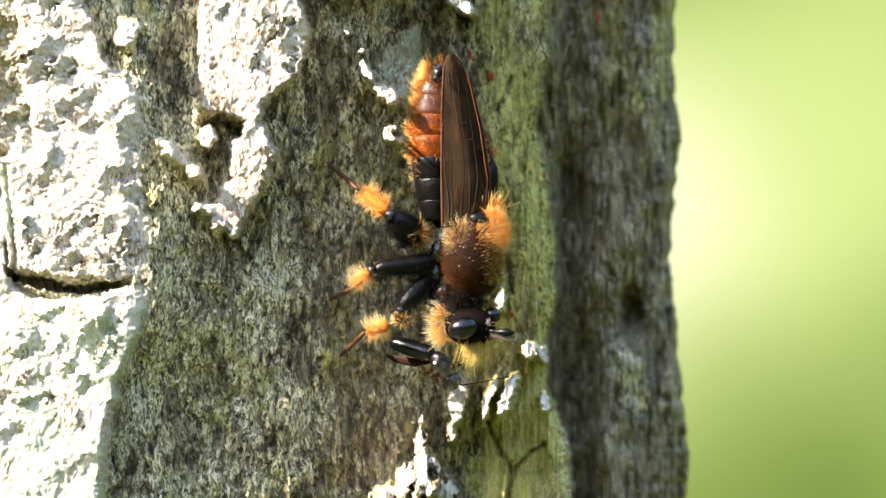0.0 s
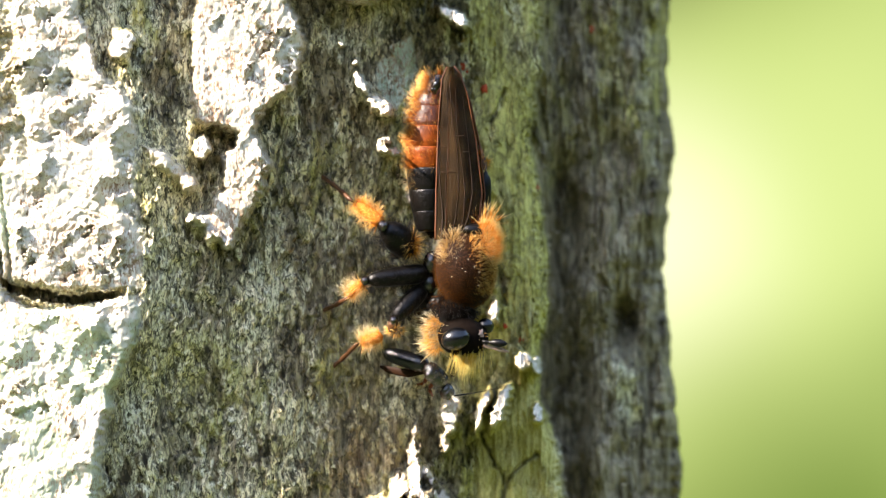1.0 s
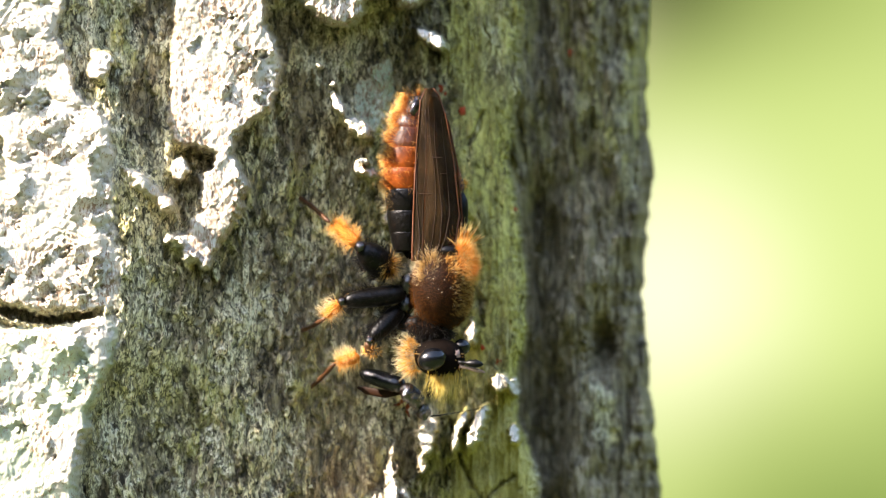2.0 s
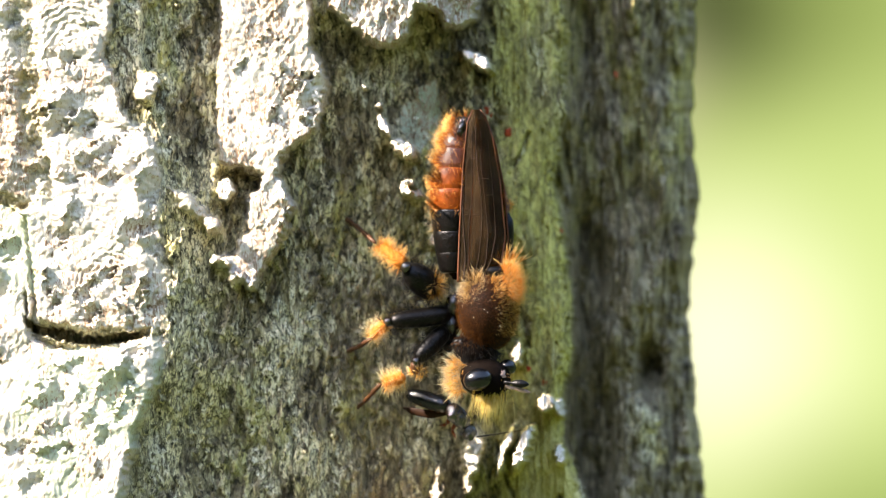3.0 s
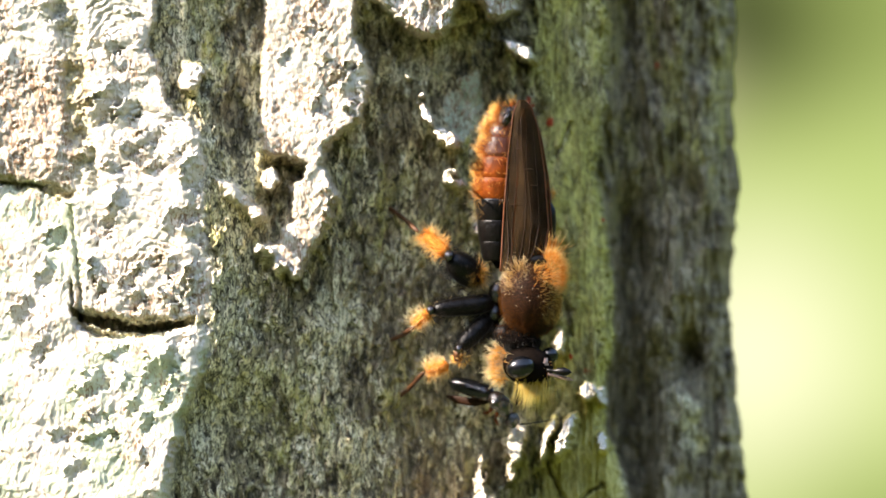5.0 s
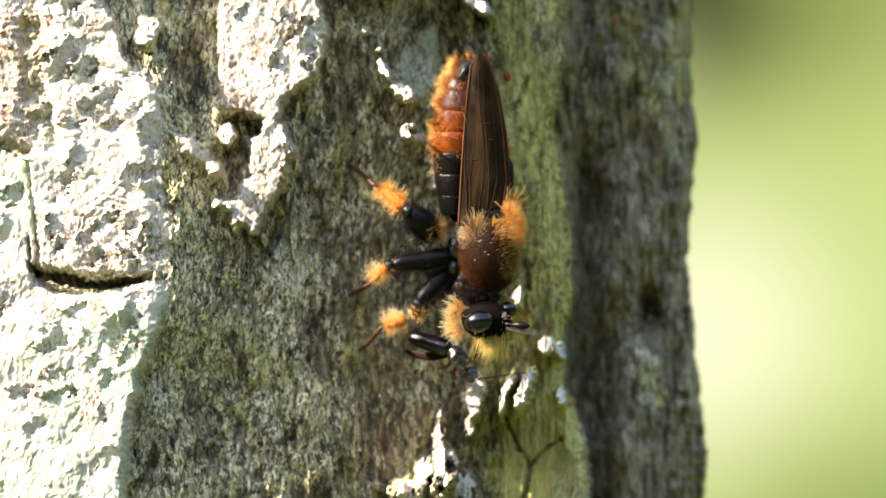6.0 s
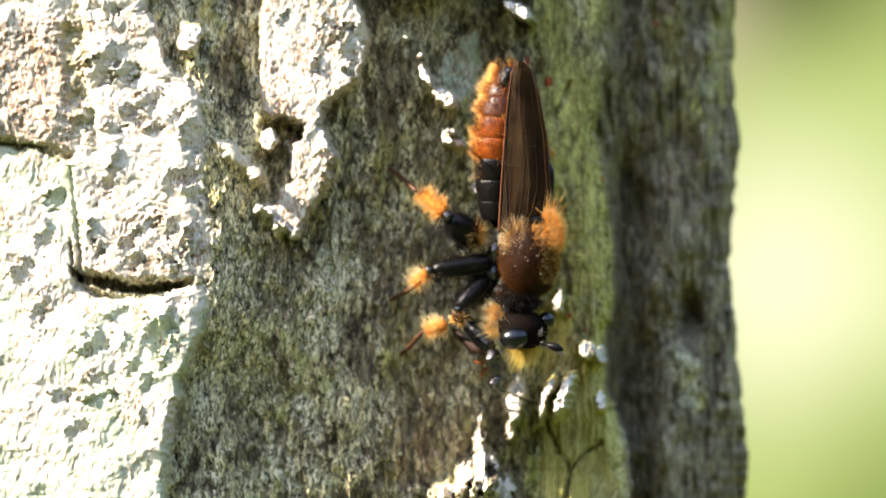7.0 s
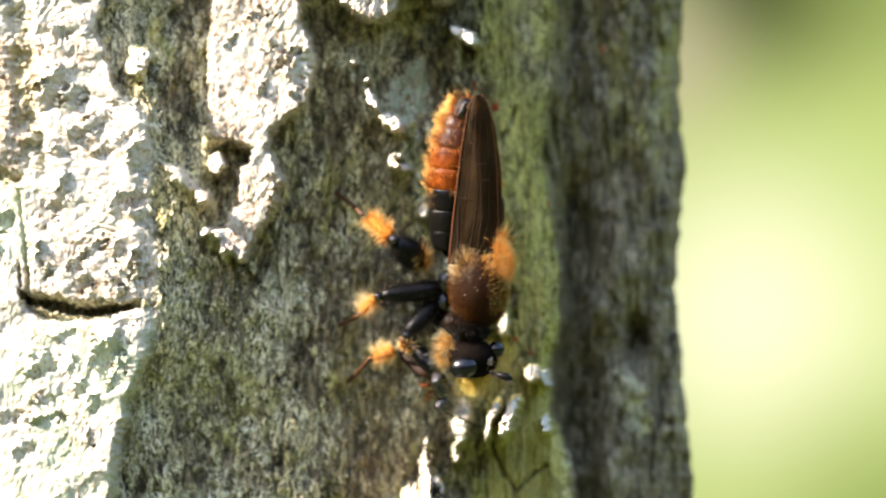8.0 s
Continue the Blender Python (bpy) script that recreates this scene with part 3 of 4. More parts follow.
for flake in ((226, 58, 25, 28, 0, 1.8, 0.6), (368, 242, 21, 21, 0, 1.5), (348, 368, 11, 9, 0, 1.7), (366, 374, 15, 12, 0, 1.5), (388, 394, 15, 16, 0, 1.3), (412, 410, 13, 14, 0, 1.2), (346, 302, 14, 17, -30, 1.2), (684, 166, 30, 19, 30, 6.0), (614, 57, 5, 6, 0, 5.5), (637, 94, 8, 9, 0, 5.5), (648, 128, 11, 26, -30, 5.4), (688, 240, 13, 16, 0, 4.8, 0.5), (706, 250, 13, 9, 0, 4.4, 0.5), (699, 228, 9, 9, 0, 4.7, 0.5), (737, 325, 11, 18, 0, 2.8),
              (814, 10, 36, 15, 38, 7.2), (744, 810, 14, 84, 3, 2.4), (716, 850, 16, 40, 8, 2.6), (766, 842, 20, 44, -4, 3.4), (688, 884, 30, 34, 0, 3.1), (730, 890, 32, 46, 0, 4.0), (668, 876, 18, 22, 0, 3.2), (756, 872, 24, 30, 0, 4.4), (786, 895, 40, 60, 0, 4.1), (806, 716, 20, 50, 8, 4.1), (796, 768, 12, 20, -20, 2.4),
              (866, 708, 11, 48, 18, 7.2), (898, 702, 12, 50, 18, 8.4), (934, 618, 20, 18, 0, 3.0), (960, 626, 15, 20, 0, 3.7), (966, 712, 13, 18, 20, 7.5), (887, 528, 12, 30, 10, 3.2)):
    level = lump(level, *flake)
    flakes = np.maximum(flakes, mound(*flake[:5]))
# the lowest flakes break up into small crumbs
gaps = soft(fractal(gu, gv, 26, 46, 3, 311), 0.02, 0.20) * soft(gv, 735, 770) * soft(gu, 640, 660) * (1 - soft(gu, 825, 845))
level -= 0.9 * gaps * flakes
flakes *= 1 - 0.75 * gaps
# older cracks further left, and the rough strip between the plates
seam = (1 - soft(np.abs(wv - 270 - 0.15 * (gu - 20) - 10 * knobs), 2, 16)) * (1 - soft(gu, 8, 24)) * soft(gu, -215, -190)
level -= 0.5 * seam * (1 + knobs)
strip = (1 - soft(np.abs(wu - 22 - 0.12 * (gv - 120)), 12, 34)) * (1 - soft(gv, 230, 290))
level -= strip * (0.5 - 0.8 * knobs)
# the cross crack between the two left plates
path = np.interp(gu, (-20, 5, 30, 70, 140, 190, 235), (455, 474, 490, 500, 511, 509, 500))
crack = (1 - soft(np.abs(wv - path), 6, 10)) * soft(gu, 4, 14) * (1 - soft(gu, 205, 240))
crack = np.maximum(crack, 0.45 * (1 - soft(np.abs(wu - 14 - 5 * np.sin(gv / 26)), 0.5, 5)) * soft(gv, 415, 440) * (1 - soft(gv, 474, 486)))
level -= 1.7 * crack
# the hollow inside the pointed plate
level -= 1.1 * soft(sd_hollow, -3, 14) * (1 - mound(368, 242, 20, 20, 0))
# the outer border sinks into the trunk
rim = np.minimum(np.minimum(gu - LEFT, gv - TOP), 985 - gv)
level -= 6 * (1 - soft(rim, 0, 40))

ZONES = [("bark_plate", "sunlit pale lichen-crusted upper bark plate with knobbly surface"), ("bark_plate", "sunlit whitish lower bark plate with faint green film"),
         ("bark_plate", "sunlit narrow bark plate ending in a ragged point"), ("bark_shelf", "sunlit rough bark flake over a dark gap"),
         ("bark_rib", "yellow-green algae-covered bark rib"), ("bark_flank", "dark brown trunk side in deep shade"), ("bark_bed", "shaded grey and olive mottled bark"),
         ("lichen_patch", "pale grey-green lichen patch")]
sd_patch = inside(wu, wv, [(676, 93), (690, 84), (706, 84), (700, 62), (742, 40), (748, 90), (742, 139), (712, 174), (690, 150), (678, 116)]) / 40


def zone_map():
    zone = np.full(gu.shape, 6)
    zone[gu > 1000] = 5
    zone[(drop > 0.25)] = 5
    zone[sd_green > -2] = 4
    zone[sd_shelf > 0] = 3
    zone[(sd_v > -2) | (sd_rib > 0)] = 2
    zone[sd_low > -2] = 1
    zone[sd_top > -2] = 0
    zone[sd_patch > 0] = 7
    return zone


def covers():
    """How much lichen, algae and bleached crust grows where, 0 to 1, thinned in places to paint shade."""
    n1, n2 = fractal(gu, gv, 120, 150, 5, 131), fractal(gu, gv, 110, 200, 5, 137)
    hollow = 1 - soft(sd_hollow, -3, 8)
    bleach = (1 - np.maximum(np.maximum(crack, seam), 0.45 * strip)) * np.maximum.reduce([soft(sd_top, -8, 12), soft(sd_low, -8, 12), soft(sd_v, -6, 8) * hollow, soft(sd_shelf, -4, 6), 0.8 * soft(sd_rib, -4, 6), 0.95 * soft(flakes, 0.5, 0.95), 0.95 * soft(sd_patch, -0.05, 0.12)])
    lichen = np.clip(0.50 + 1.0 * n1 + 0.5 * soft(gv, -400, 0) * (1 - soft(gv, 170, 250)) * (1 - soft(gu, 262, 300)) + 0.40 * soft(360 - gu, 0, 100) * soft(gv, 150, 250) + 0.9 * soft(sd_patch, -0.05, 0.12) + 0.9 * soft(sd_green, 0, 30) * soft(gv, 640, 740) - 0.35 * np.exp(-((gu - 800) / 70) ** 2 - ((gv - 10) / 90) ** 2) - 0.34 * np.exp(-((gu - 615) / 75) ** 2 - ((gv - 190) / 170) ** 2), 0, 1)
    # last term: pale cover thinned in the trough, adding its shade by colour
    lichen -= 0.42 * soft(gu, 800, 880) * (1 - 0.5 * soft(gv, 560, 680)) + 0.15 * soft(-np.hypot((gu - 322) / 32, (gv - 80) / 200), -1.1, -0.5)
    dusky = np.exp(-((gu - 645) / 85) ** 2 - ((gv - 620) / 200) ** 2)
    lichen += 0.30 * np.exp(-((gu - 465) / 65) ** 2 - ((gv - 600) / 150) ** 2) - 0.40 * dusky
    lichen = np.clip(lichen, 0, 1)
    side_on = np.maximum(drop, soft(gu, 1010, 1016))
    # the flank: browner bark, its pale cover also thinned to paint deep shade
    lichen *= 1 - 0.70 * side_on * (1 - 0.5 * soft(gu, 1140, 1170))
    lichen = np.maximum(lichen, 1.0 * soft(-np.hypot((wu - 1115 - 0.25 * (wv - 670)) / 44, (wv - 670) / 95), -1.1, -0.4))
    algae = np.clip(0.14 + 0.85 * n2 + 0.95 * soft(gu, 800, 860) * (1 - soft(gu, 985, 1000)) * (0.72 + 0.28 * soft(gv, 380, 600)) - 0.15 * soft(380 - gu, 0, 120) * soft(gv, 200, 300) + 0.8 * soft(sd_low, -4, 10) - 0.8 * soft(sd_patch, -0.05, 0.12), 0, 1)
    lichen = np.maximum(lichen, 0.9 * side_on * np.exp(-((wu - 1158 - 0.03 * wv) / 20) ** 2) * (1 - soft(gv, 330, 440)) * np.clip(0.6 + 1.5 * n1, 0, 1))
    # rib cracks: cover thinned so that colour deepens their shade
    lichen *= 1 - 0.9 * (1 - soft(branch, 1, 8))
    algae *= 1 - 0.6 * (1 - soft(branch, 1, 6))
    algae *= 1 - 0.38 * soft(gv, 640, 720) * soft(sd_green, -2, 10)
    algae *= 1 - 0.9 * soft(-np.hypot((wu - 1115 - 0.25 * (wv - 665)) / 40, (wv - 665) / 95), -1.1, -0.6)
    algae = np.maximum(algae, side_on * (1 - soft(gv, 180, 420)) * np.clip(0.55 + 1.3 * fractal(gu, gv, 40, 220, 3, 231), 0, 1))
    algae = algae * (1 - (0.25 + 0.35 * soft(gv, 180, 400)) * side_on)
    bare = np.clip(side_on * (0.62 + 0.8 * n1 + 0.35 * soft(gv, 600, 760)) * (1 - soft(-np.hypot((wu - 1115 - 0.25 * (wv - 670)) / 44, (wv - 670) / 95), -1.1, -0.6)) * (1 - 0.7 * soft(gu, 1135, 1165)) * (0.55 + 0.45 * soft(gv, 150, 400)), 0, 1)
    # the grey-green lichen patch, and a tint painting the lower plate's greenish shade
    mint = np.maximum(soft(sd_patch, -0.05, 0.12), 0.75 * soft(sd_low, -4, 10) * soft(n2 + 0.15, -0.1, 0.2))
    bare = np.maximum.reduce([bare, crack, 0.8 * seam, np.clip(0.55 * dusky * (0.7 + 1.4 * n2), 0, 1) * (1 - np.maximum(bleach, 0))])
    felt = (0.30 + 0.55 * soft(gv, 560, 720)) * soft(sd_green, -2, 14) * soft(gu, 835, 870) * (1 - soft(gu, 1008, 1018)) * (0.35 + 0.65 * soft(branch, 1, 8)) * np.clip(0.9 + 0.9 * n2, 0, 1)
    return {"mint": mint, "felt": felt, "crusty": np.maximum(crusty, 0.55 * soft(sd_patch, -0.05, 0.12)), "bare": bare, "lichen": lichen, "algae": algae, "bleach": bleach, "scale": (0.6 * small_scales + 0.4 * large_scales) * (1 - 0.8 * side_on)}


def bark_at(u, v):
    """Height of the bark at a chart place, in millimetres."""
    return float(level[int(round((v - TOP) / STEP)), int(round((u - LEFT) / STEP))])


tree = thing("tree_trunk", (-0.06, 0.075, 0), "old broadleaf tree trunk with plated lichen-covered bark", "tree trunk")


def bark():
    """The near bark in one height field, cut into its plates."""
    k = 1 - level * 1e-3 / RANGE
    co = np.stack([(gu - 784) * UNIT * k, -level * 1e-3, HIGH - (gv - 441) * UNIT * k], -1)
    zone = np.where(gu < brink, zone_map(), -1)[:-1, :-1]
    rows, cols = gu.shape
    index = np.arange(rows * cols).reshape(rows, cols)
    quads = np.stack([index[:-1, :-1], index[1:, :-1], index[1:, 1:], index[:-1, 1:]], -1)
    flat = co.reshape(-1, 3)
    masks = {key: value.ravel() for key, value in covers().items()}
    for z, (name, label) in enumerate(ZONES):
        own = quads[zone == z]
        if not len(own):
            continue
        used, faces = np.unique(own, return_inverse=True)
        me = bpy.data.meshes.new(name)
        me.vertices.add(len(used))
        me.vertices.foreach_set("co", (flat[used] - np.array(ORIGIN[tree])).astype(np.float32).ravel())
        me.loops.add(4 * len(own))
        me.loops.foreach_set("vertex_index", faces.ravel().astype(np.int32))
        me.polygons.add(len(own))
        me.polygons.foreach_set("loop_start", np.arange(0, 4 * len(own), 4, dtype=np.int32))
        me.polygons.foreach_set("use_smooth", np.ones(len(own), bool))
        me.update(calc_edges=True)
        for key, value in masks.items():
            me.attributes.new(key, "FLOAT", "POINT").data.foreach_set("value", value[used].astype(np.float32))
        me.materials.append(BARK)
        ob = new(name, me)
        ob.parent = tree
        tagged(ob, label)


bark()


def column():
    """The whole trunk behind the near bark: a squarish column, flared at the foot."""
    bm = bmesh.new()
    rings, seg = [], 96
    for i in range(61):
        z = 3.2 * i / 60
        flare = 1 + 0.5 * math.exp(-z / 0.16)
        ring = []
        for k in range(seg):
            a = 2 * math.pi * k / seg
            c, s = math.cos(a), math.sin(a)
            r = 1 / (abs(c / 0.074) ** 4 + abs(s / 0.066) ** 4) ** 0.25
            r *= flare * (1 + 0.03 * noise.noise(Vector((3 * c, 3 * s, 4 * z)))) if abs(z - HIGH) > 0.06 else flare
            ring.append(bm.verts.new((-0.060 + r * c, 0.080 + r * s, z)))
        rings.append(ring)
    for a, b in zip(rings, rings[1:]):
        for k in range(seg):
            bm.faces.new((a[k], a[(k + 1) % seg], b[(k + 1) % seg], b[k]))
    bm.faces.new(rings[0][::-1])
    bm.faces.new(rings[-1])
    part("trunk_core", bm, TRUNK, tree)


column()

# ---- the robber fly ----
PX = UNIT
RIGHT, UP, NEAR = Vector((1, 0, 0)), Vector((0, 0, 1)), Vector((0, -1, 0))


def axes(a, b, c, turn=0.0):
    """Half axes: across, up and towards the camera in chart units, turned clockwise by degrees."""
    m = Matrix.Rotation(radians(turn), 3, "Y")
    return [m @ (RIGHT * a * PX), m @ (NEAR * c * PX), m @ (UP * b * PX)]


def held(u, v, d):
    """As at(), with the body held higher on its legs and the feet left on the bark."""
    return at(u, v, d + 2.1 * min(1.0, max(0.0, (d + 7.0) / 2.0)))


fly = thing("robber_fly", at(800, 440, -9.3), "hairy orange and black robber fly head-down on bark, wings folded", "robber fly")


def thorax():
    c, ax = held(836, 455, -4.2), axes(53, 72, 58, -4)
    bm = bmesh.new()
    ball(bm, c, ax, 32, 24, 0.05)
    body = part("thorax", bm, UMBER, fly, "dark brown humped thorax")
    bm = bmesh.new()
    coat(bm, c, ax, 9000, 9 * PX, 0.24 * PX, (0, 0, 0.3), lambda q: 1.0 if q.y < 0.25 else 0.05)
    part("coat_of_hair", bm, FUR_BROWN, body, "short brown pile")
    bm = bmesh.new()
    coat(bm, c, ax, 700, 15 * PX, 0.30 * PX, (0.25, -0.1, 0.25), lambda q: 1.0 if q.z > 0.15 + 0.5 * random.random() and q.x > 0.1 else 0.0)
    coat(bm, held(872, 412, -3.6), axes(22, 36, 28), 1700, 20 * PX, 0.32 * PX, (0.25, -0.1, 0.1), lambda q: 1.0 if q.x > -0.3 else 0.1)
    coat(bm, held(868, 378, -3.8), axes(20, 12, 14), 60, 36 * PX, 0.6 * PX, (0.3, -0.1, 0.7), lambda q: 1.0 if q.z > 0 else 0.0)
    # short orange hair on the right side only, standing in for its glowing sheen
    coat(bm, c, ax, 1800, 9 * PX, 0.30 * PX, (0.2, -0.1, -0.1), lambda q: 1.0 if q.x > 0.2 + 0.3 * random.random() and q.z > -0.75 else 0.0)
    part("shoulder_hair", bm, FUR_ORANGE, body, "bright orange bristles")
    bm = bmesh.new()
    coat(bm, held(812, 420, -2.8), axes(12, 26, 11, 10), 520, 24 * PX, 0.17 * PX, (-0.15, -0.05, 0.55), lambda q: 1.0 if q.y < 0.3 else 0.1)
    part("pale_tuft", bm, FUR_PALE, body, "pale golden hair tuft")
    bm = bmesh.new()
    ball(bm, held(846, 388, -3.4), axes(22, 13, 16, 10), 20, 12, 0.05)
    part("scutellum", bm, BLACK, fly)
    bm = bmesh.new()
    for _ in range(12):
        q = Vector((random.uniform(-0.8, 0.8), 0, random.uniform(-0.8, 0.7)))
        q.y = -math.sqrt(max(0.05, 1 - q.x * q.x - q.z * q.z))
        ball(bm, c + 1.1 * (q.x * ax[0] - q.y * ax[1] + q.z * ax[2]), axes(0.8, 0.8, 0.8), 8, 6)
    part("pollen", bm, PALE_SPECK, body, "scattered pale pollen grains")
    bm = bmesh.new()
    ball(bm, held(815, 533, -4.4), axes(40, 24, 40, 8), 20, 14, 0.08)
    part("neck", bm, DULL, fly, "dark collar between thorax and head")
    bm = bmesh.new()
    coat(bm, held(815, 531, -4.2), axes(42, 22, 40, 8), 500, 13 * PX, 0.36 * PX, (0, 0, -0.4), lambda q: 1.0 if q.y < 0.2 else 0.0)
    part("collar_hair", bm, FUZZ, fly, "black collar hair")
    for u, v, d, a, b in ((776, 446, -4.6, 15, 22), (772, 482, -5.0, 17, 20), (768, 512, -5.4, 16, 20), (790, 520, -4.4, 20, 18)):
        bm = bmesh.new()
        ball(bm, held(u, v, d), axes(a, b, 18), 18, 12, 0.15, u)
        part("side_plate", bm, SHINE if v < 500 else BLACK, fly, "shiny black body side")
    bm = bmesh.new()
    coat(bm, held(770, 535, -5.0), axes(16, 26, 16), 190, 20 * PX, 0.4 * PX, (-0.3, 0, -0.2))
    coat(bm, held(805, 512, -3.2), axes(24, 10, 12), 120, 16 * PX, 0.5 * PX, (0, 0, -0.4))
    part("side_hair", bm, FUR_BROWN, fly, "thin brown side hair")


thorax()

HINGE = held(797, 415, -5.0)


def abdomen():
    """Seven rings, the front ones black, the rear ones rusty and furred."""
    rings = [(772, 392, 24), (771, 360, 32), (769, 322, 37), (768, 284, 42), (767, 247, 44), (768, 210, 42), (770, 174, 37), (774, 143, 28), (779, 120, 14)]
    bm = bmesh.new()
    limb(bm, held(776, 404, -5.2), held(778, 118, -5.6), (20 * PX, 12 * PX), 2.2, 20, 16)
    base = part("abdomen", bm, DULL, fly, "banded abdomen, black in front and rusty orange behind", HINGE)
    for i, ((u, v, r), (u2, v2, r2)) in enumerate(zip(rings, rings[1:])):
        a, b = held(u, v - 1, -5.05 - 0.07 * i), held(u2, v2 - 5, -5.12 - 0.07 * i)
        bm = bmesh.new()
        pts = [a.lerp(b, t) for t in (0, 0.08, 0.3, 0.6, 0.9, 1.0)]
        rr = [(r + (r2 - r) * t) * PX for t in (0, 0.08, 0.3, 0.6, 0.9, 1.0)]
        rr = [q * k for q, k in zip(rr, (0.95, 0.99, 1.01, 1.02, 1.01, 0.96))]
        tube(bm, pts, rr, 28)
        seg = part("abdomen_ring", bm, BLACK if i < 3 else (RUST if i < 5 else (SHEEN if i < 7 else BLACK)), base, "glossy black ring" if i < 3 else ("rusty orange ring" if i < 5 else ("dark glossy rust-brown ring" if i < 7 else "black ring at the tip")))
        if i >= 2:
            bm2 = bmesh.new()
            mid = held((u + u2) / 2, (v + v2) / 2, -5.1)
            n = 60 if i == 2 else 400
            coat(bm2, mid, axes((r + r2) / 2, 24, (r + r2) / 2), n, (18 if i < 6 else 22) * PX, 0.27 * PX, (-0.35, -0.05, 0.35), lambda q: 1.0 if q.x < -0.62 else (0.10 if q.x < 0.5 else 0.0), 0.3)
            part("ring_fur", bm2, FUR_PALE if i == 2 else FUR_RUST, base, "pale fringe" if i == 2 else "orange fur")
    bm = bmesh.new()
    ball(bm, held(774, 130, -4.4), axes(8, 17, 7, 15), 24, 18, 0.5, 4)
    part("abdomen_tip", bm, SHINE, base, "shiny black tip")
    return base


belly = abdomen()


def wing(name, left, right, depth, fold, label):
    """A thin folded wing between two edges given along its length, with raised veins."""
    bm = bmesh.new()
    n, m = 44, 26
    vs = np.linspace(0, 1, n)
    lu, lv = np.interp(vs, [p[0] for p in left], [p[1] for p in left]), np.interp(vs, [p[0] for p in left], [p[2] for p in left])
    ru, rv = np.interp(vs, [p[0] for p in right], [p[1] for p in right]), np.interp(vs, [p[0] for p in right], [p[2] for p in right])

    def place(i, w, lift=0.0):
        t = vs[i]
        u, v = lu[i] + (ru[i] - lu[i]) * w, lv[i] + (rv[i] - lv[i]) * w
        d = depth[0] + (depth[1] - depth[0]) * t + fold * (math.sin(math.pi * (0.12 + 0.8 * w)) - 0.5) + 0.07 * math.sin(9 * w + 5 * t) + 0.012 * math.sin(23 * w - 4 * t) + 0.05 * math.sin(17 * t + 6 * w) - 0.5 * w
        return held(float(u), float(v), float(d + lift))
    faces = [[[bm.verts.new(place(i, j / (m - 1), lift)) for j in range(m)] for i in range(n)] for lift in (0.0, -0.03)]
    for i in range(n - 1):
        for j in range(m - 1):
            bm.faces.new([faces[0][i][j], faces[0][i][j + 1], faces[0][i + 1][j + 1], faces[0][i + 1][j]])
            bm.faces.new([faces[1][i][j], faces[1][i + 1][j], faces[1][i + 1][j + 1], faces[1][i][j + 1]])
    for i in range(n - 1):
        for j, flip in ((0, 1), (m - 1, 0)):
            q = [faces[0][i][j], faces[0][i + 1][j], faces[1][i + 1][j], faces[1][i][j]]
            bm.faces.new(q[::-1] if flip else q)
    blade = part(name, bm, WING, fly, label, HINGE)
    for w0, w1, end, r in ((0.01, 0.02, 1.0, 2.2), (0.10, 0.07, 0.96, 0.9), (0.30, 0.20, 0.9, 0.6), (0.46, 0.40, 0.93, 0.6), (0.62, 0.60, 0.9, 0.55), (0.82, 0.72, 0.85, 0.6), (0.99, 0.98, 1.0, 1.8)):
        bm = bmesh.new()
        k = int(end * (n - 1))
        pts = [place(i, w0 + (w1 - w0) * vs[i] + ((0.055 * math.sin(4.5 * vs[i] + 13 * w0) + 0.018 * math.sin(11 * vs[i] + 5 * w0)) if 0.05 < w0 < 0.9 else 0), 0.015) for i in range(0, k + 1)]
        tube(bm, pts, [float(r * PX * (1 - 0.45 * vs[i])) for i in range(0, k + 1)], 6)
        part("vein", bm, RIM if w0 in (0.01, 0.99) else VEIN, blade)
    bm = bmesh.new()
    for i, wa, wb in ((18, 0.12, 0.42), (27, 0.44, 0.70), (32, 0.22, 0.42), (23, 0.62, 0.78)):
        tube(bm, [place(i, wa + (wb - wa) * s / 4, 0.01) for s in range(5)], [0.6 * PX] * 5, 6)
    part("cross_vein", bm, VEIN, blade)
    return blade


wings = [wing("wing", [(0, 782, 405), (0.3, 780, 320), (0.7, 780, 200), (0.93, 784, 120), (1, 793, 97)],
              [(0, 842, 398), (0.15, 860, 362), (0.3, 864, 320), (0.6, 850, 225), (0.85, 832, 145), (0.96, 818, 108), (1, 806, 96)], (-2.6, -3.7), 0.45, "smoky brown folded wing"),
         wing("wing", [(0, 800, 400), (0.3, 800, 320), (0.7, 800, 210), (0.93, 798, 130), (1, 802, 112)],
              [(0, 846, 400), (0.15, 862, 366), (0.3, 869, 325), (0.6, 857, 235), (0.85, 838, 160), (0.96, 822, 122), (1, 812, 112)], (-3.6, -4.6), 0.5, "smoky brown wing under the other")]

NECK = held(822, 545, -3.6)


